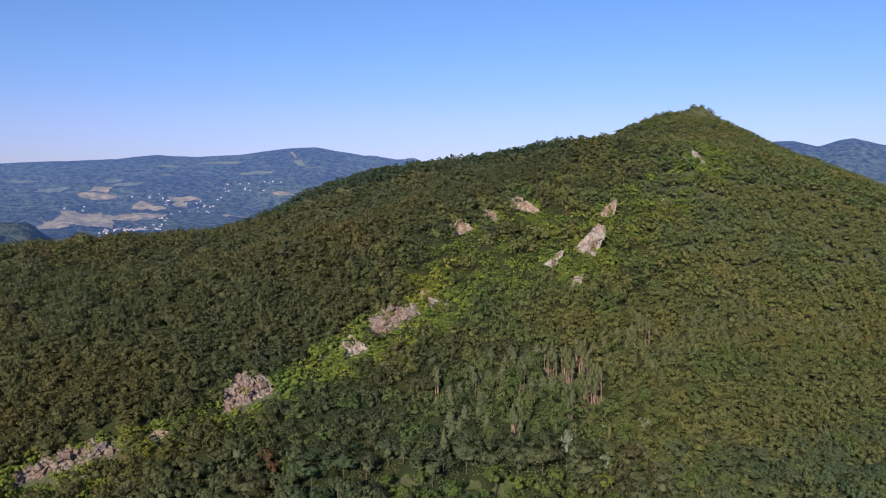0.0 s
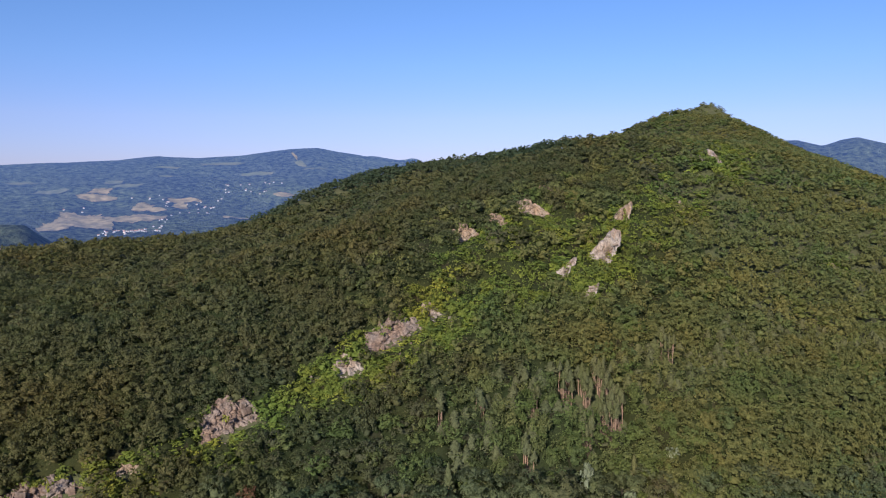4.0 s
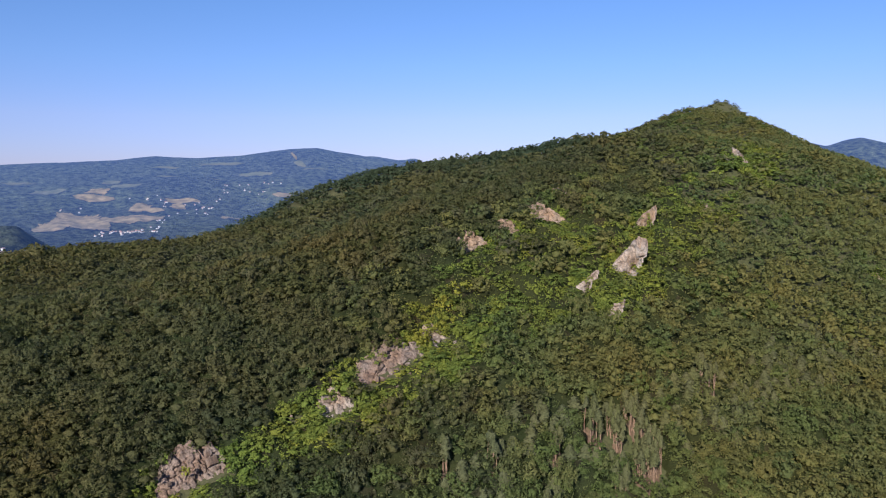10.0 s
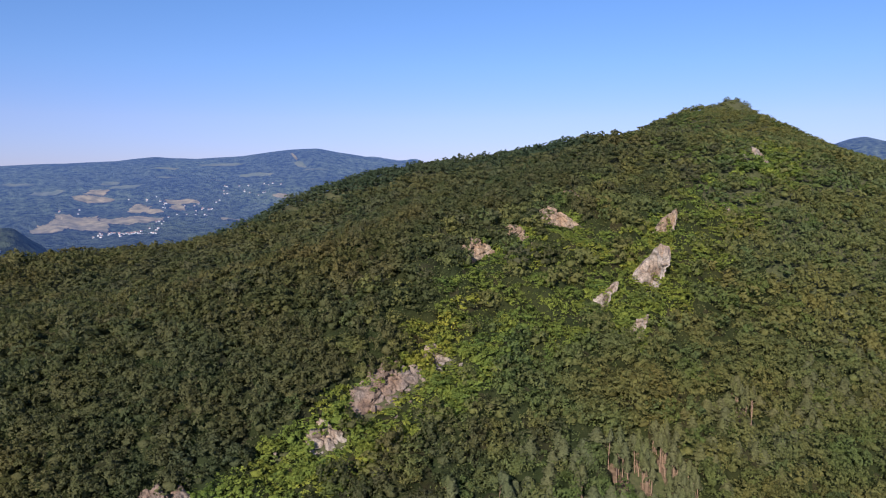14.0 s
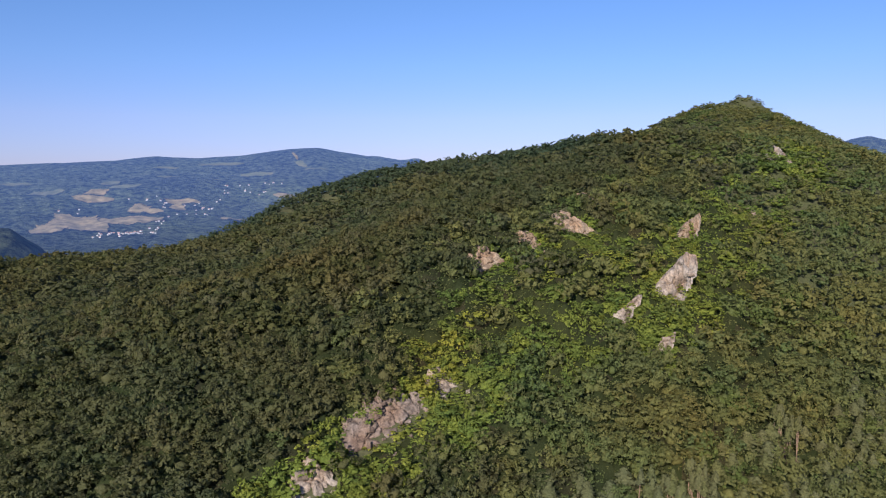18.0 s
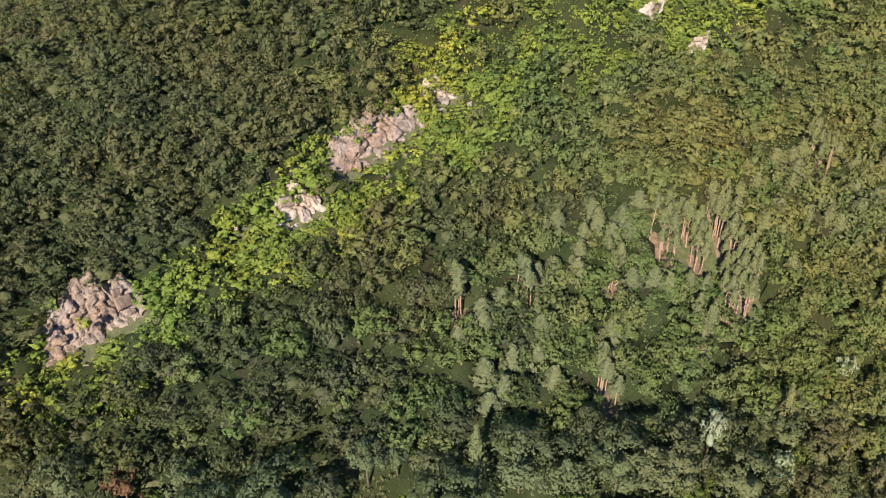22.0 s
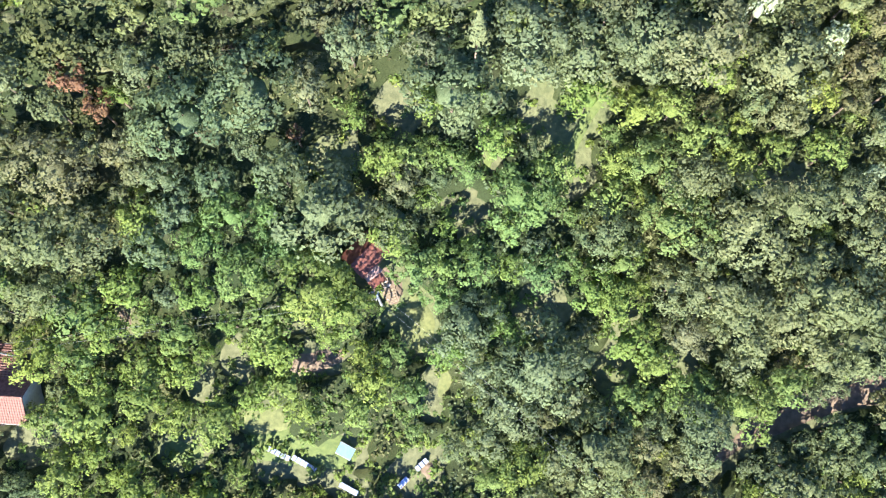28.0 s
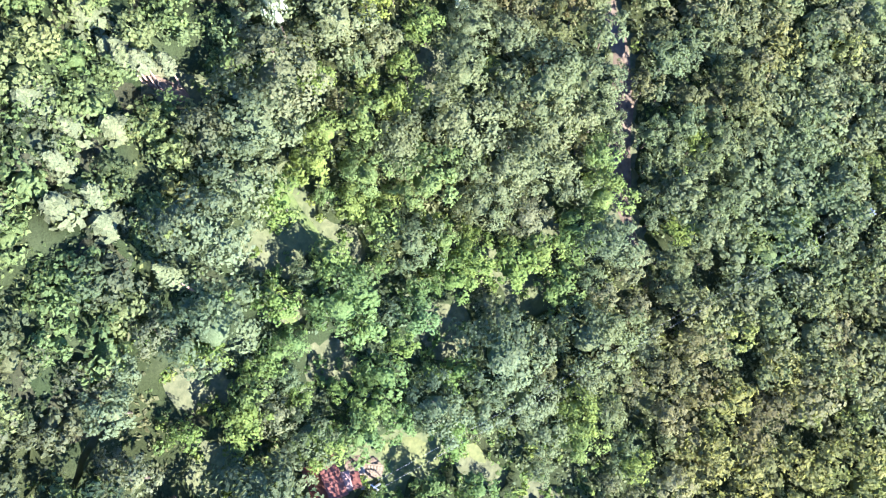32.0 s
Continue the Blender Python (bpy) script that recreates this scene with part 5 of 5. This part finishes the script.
for k in range(9):
    part("plank", boxes("plank", [(0.95, 0.26, 0.05, pose(0, 0, 0))], OLD_WOOD), rail, m=pose(0, -1.25 + k * 0.31, 0.06 - 0.02 * (k % 2)))
for s in (-0.52, 0.52):
    part("rail", boxes("rail", [(0.07, 2.9, 0.07, pose(s, 0, 0.55))], OLD_WOOD), rail)
    for q in (-1.3, 0, 1.3):
        part("post", boxes("post", [(0.07, 0.07, 0.75, pose(s, q, 0.2))], OLD_WOOD), rail)


# ---- power line: pole by the hut and sagging wires ----
def tube(name, pts, rad, mat):
    cu = bpy.data.curves.new(name, "CURVE")
    cu.dimensions, cu.bevel_depth, cu.bevel_resolution = "3D", rad, 1
    sp = cu.splines.new("POLY")
    sp.points.add(len(pts) - 1)
    for p, q in zip(sp.points, pts):
        p.co = (*q, 1)
    cu.materials.append(mat)
    ob = bpy.data.objects.new(name, cu)
    me = bpy.data.meshes.new_from_object(ob)
    bpy.data.objects.remove(ob)
    bpy.data.curves.remove(cu)
    return me


def pole_at(x, y, tall, turn):
    pole = tagged(new("utility_pole"), "grey wooden utility pole with a crossarm", "pole", "utility poles")
    pole.matrix_world = pose(x, y, height(x, y) - 0.3, 0, 0, turn)
    part("shaft", made("shaft", lambda bm: bmesh.ops.create_cone(bm, segments=10, radius1=0.14, radius2=0.09, depth=tall + 0.3, cap_ends=True, matrix=pose(0, 0, tall / 2)), GALVANISED), pole)
    arm = part("crossarm", boxes("crossarm", [(0.9, 0.09, 0.09, pose(0, 0, tall - 0.15))], GALVANISED), pole, "pale metal crossarm")
    for s in (-0.38, 0.38):
        part("insulator", made("insulator", lambda bm: bmesh.ops.create_cone(bm, segments=8, radius1=0.06, radius2=0.035, depth=0.16, cap_ends=True, matrix=pose(s, 0, tall - 0.03)), PALE_STUFF), arm)
    return Vector((x, y, height(x, y) + tall - 0.1))


TOPS = [pole_at(-27.6, 126.2, 6.2, 85), pole_at(9.8, 125.6, 6.3, 70), pole_at(52.0, 79.0, 6.8, 45)]
for a, b in zip(TOPS, TOPS[1:]):
    line = tagged(new("power_line"), "pair of thin grey overhead wires", "wire", "overhead wires")
    side = (b - a).cross(Vector((0, 0, 1))).normalized() * 0.36
    for s in (-1, 1):
        part("wire", tube("wire", [a.lerp(b, i / 24) + side * s - Vector((0, 0, 1.1 * 4 * (i / 24) * (1 - i / 24) * (b - a).length / 62)) for i in range(25)], 0.006, WIRE), line)


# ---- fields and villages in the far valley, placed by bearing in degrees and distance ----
# blue haze over the far valley is put into each material as a glow
def haze_glow(m, amount):
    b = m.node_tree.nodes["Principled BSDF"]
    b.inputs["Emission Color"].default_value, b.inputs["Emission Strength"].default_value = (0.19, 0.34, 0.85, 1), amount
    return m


STUBBLE = haze_glow(grained("stubble_field", (0.11, 0.095, 0.055), (0.33, 0.255, 0.15), 0.035, 0.95, 0.1, 1.0, 0.006), 0.15)
PASTURE = haze_glow(grained("dry_pasture", (0.07, 0.085, 0.045), (0.15, 0.145, 0.075), 0.02, 0.95, 0.1, 1.0, 0.006), 0.2)
FIELDS = (
    (-20.7, -18.4, 2470, 2640, 0), (-19.7, -16.6, 2550, 2810, 0), (-18.3, -15.6, 2470, 2670, 0), (-16.5, -13.8, 2600, 2720, 0), (-14.9, -12.1, 2615, 2735, 0),
    (-14.5, -13.1, 2850, 2960, 0), (-13.4, -12.2, 2820, 2890, 0), (-18.1, -15.4, 3060, 3150, 0), (-17.2, -15.8, 3150, 3240, 0), (-20.8, -18.6, 3165, 3260, 1),
    (-12.1, -9.8, 2985, 3055, 0), (-11.8, -10.7, 2880, 2985, 0), (-15.7, -13.5, 3245, 3295, 1), (-10.1, -6.4, 3640, 3700, 1), (-6.8, -4.5, 3420, 3480, 1),
    (-4.4, -3.0, 3010, 3070, 0), (-8.2, -6.4, 2620, 2700, 0), (-2.95, -2.72, 3600, 3790, 0), (-2.75, -2.0, 3510, 3590, 1), (-2.1, -0.5, 3470, 3505, 1),
    (-16.2, -15.0, 3330, 3400, 1), (-12.6, -11.2, 3420, 3450, 1), (-22.4, -20.4, 3380, 3420, 1), (-9.2, -8.0, 3330, 3370, 1), (-13.2, -11.0, 3560, 3590, 1),
)


def far_patch(name, a0, a1, r0, r1, mat, label, seed):
    na, nr = 40, 18
    v, f = [], []
    for j in range(nr + 1):
        for i in range(na + 1):
            u, w = i / na * 2 - 1, j / nr * 2 - 1
            k = 0.95 + 0.3 * noise.noise(Vector((u * 1.2, w * 1.2, seed))) + 0.2 * noise.noise(Vector((u * 6, w * 6, seed)))
            n = max(abs(u), abs(w)) / (math.hypot(u, w) or 1)
            n = 0.35 + 0.65 * n
            a = radians((a0 + a1) / 2 + (a1 - a0) / 2 * u * n * k + 0.3 * w * math.sin(seed))
            d = (r0 + r1) / 2 + (r1 - r0) / 2 * w * n * k
            x, y = d * math.sin(a), d * math.cos(a)
            v.append((x, y, 0.0))
    v = np.array(v)
    v[:, 2] = country(v[:, 0], v[:, 1]) + 4
    for j in range(nr):
        for i in range(na):
            q = j * (na + 1) + i
            f.append((q, q + 1, q + na + 2, q + na + 1))
    return tagged(new(name, mesh_of(name, v, f, mat, True)), label, "field", kind="structure")


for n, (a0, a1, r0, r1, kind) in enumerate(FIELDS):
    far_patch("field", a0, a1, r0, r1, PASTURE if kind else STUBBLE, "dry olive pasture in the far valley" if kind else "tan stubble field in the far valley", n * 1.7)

FAR_WALL = haze_glow(grained("far_whitewash", (0.50, 0.50, 0.50), (0.66, 0.66, 0.66), 0.5, 0.8, 0.0, 0.0), 0.12)
FAR_ROOF = haze_glow(grained("far_roof", (0.30, 0.17, 0.13), (0.45, 0.28, 0.22), 0.5, 0.8, 0.0, 0.0), 0.12)
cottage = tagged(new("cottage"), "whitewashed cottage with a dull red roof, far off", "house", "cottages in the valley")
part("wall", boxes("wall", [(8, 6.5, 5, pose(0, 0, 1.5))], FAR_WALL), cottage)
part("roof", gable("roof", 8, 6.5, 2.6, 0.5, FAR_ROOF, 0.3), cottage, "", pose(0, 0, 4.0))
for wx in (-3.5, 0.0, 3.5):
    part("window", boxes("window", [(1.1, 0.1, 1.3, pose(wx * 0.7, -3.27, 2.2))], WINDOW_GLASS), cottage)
r = rand(123)
first = True
for a0, a1, r0, r1, n in ((-17.2, -12.2, 2300, 2480, 40), (-13.2, -12.0, 2500, 2660, 6), (-10.0, -8.8, 2780, 2900, 8), (-12.4, -11.4, 2930, 3000, 6), (-22.6, -21.8, 1360, 1400, 4),
                          (-8, -3, 3050, 3300, 18), (-12.5, -8, 2700, 3050, 14), (-15, -12.5, 3050, 3150, 4), (-20, -17.5, 2850, 2950, 4)):
    for _ in range(n):
        a, d = radians(r.uniform(a0, a1)), r.uniform(r0, r1)
        x, y = d * math.sin(a), d * math.cos(a)
        m = pose(x, y, float(country(np.float64(x), np.float64(y))) + 0.5, 0, 0, r.uniform(0, 360)) @ Matrix.Scale(r.uniform(0.6, 1.0), 4)
        if first:
            cottage.matrix_world, first = m, False
        else:
            copy_thing(cottage, m)
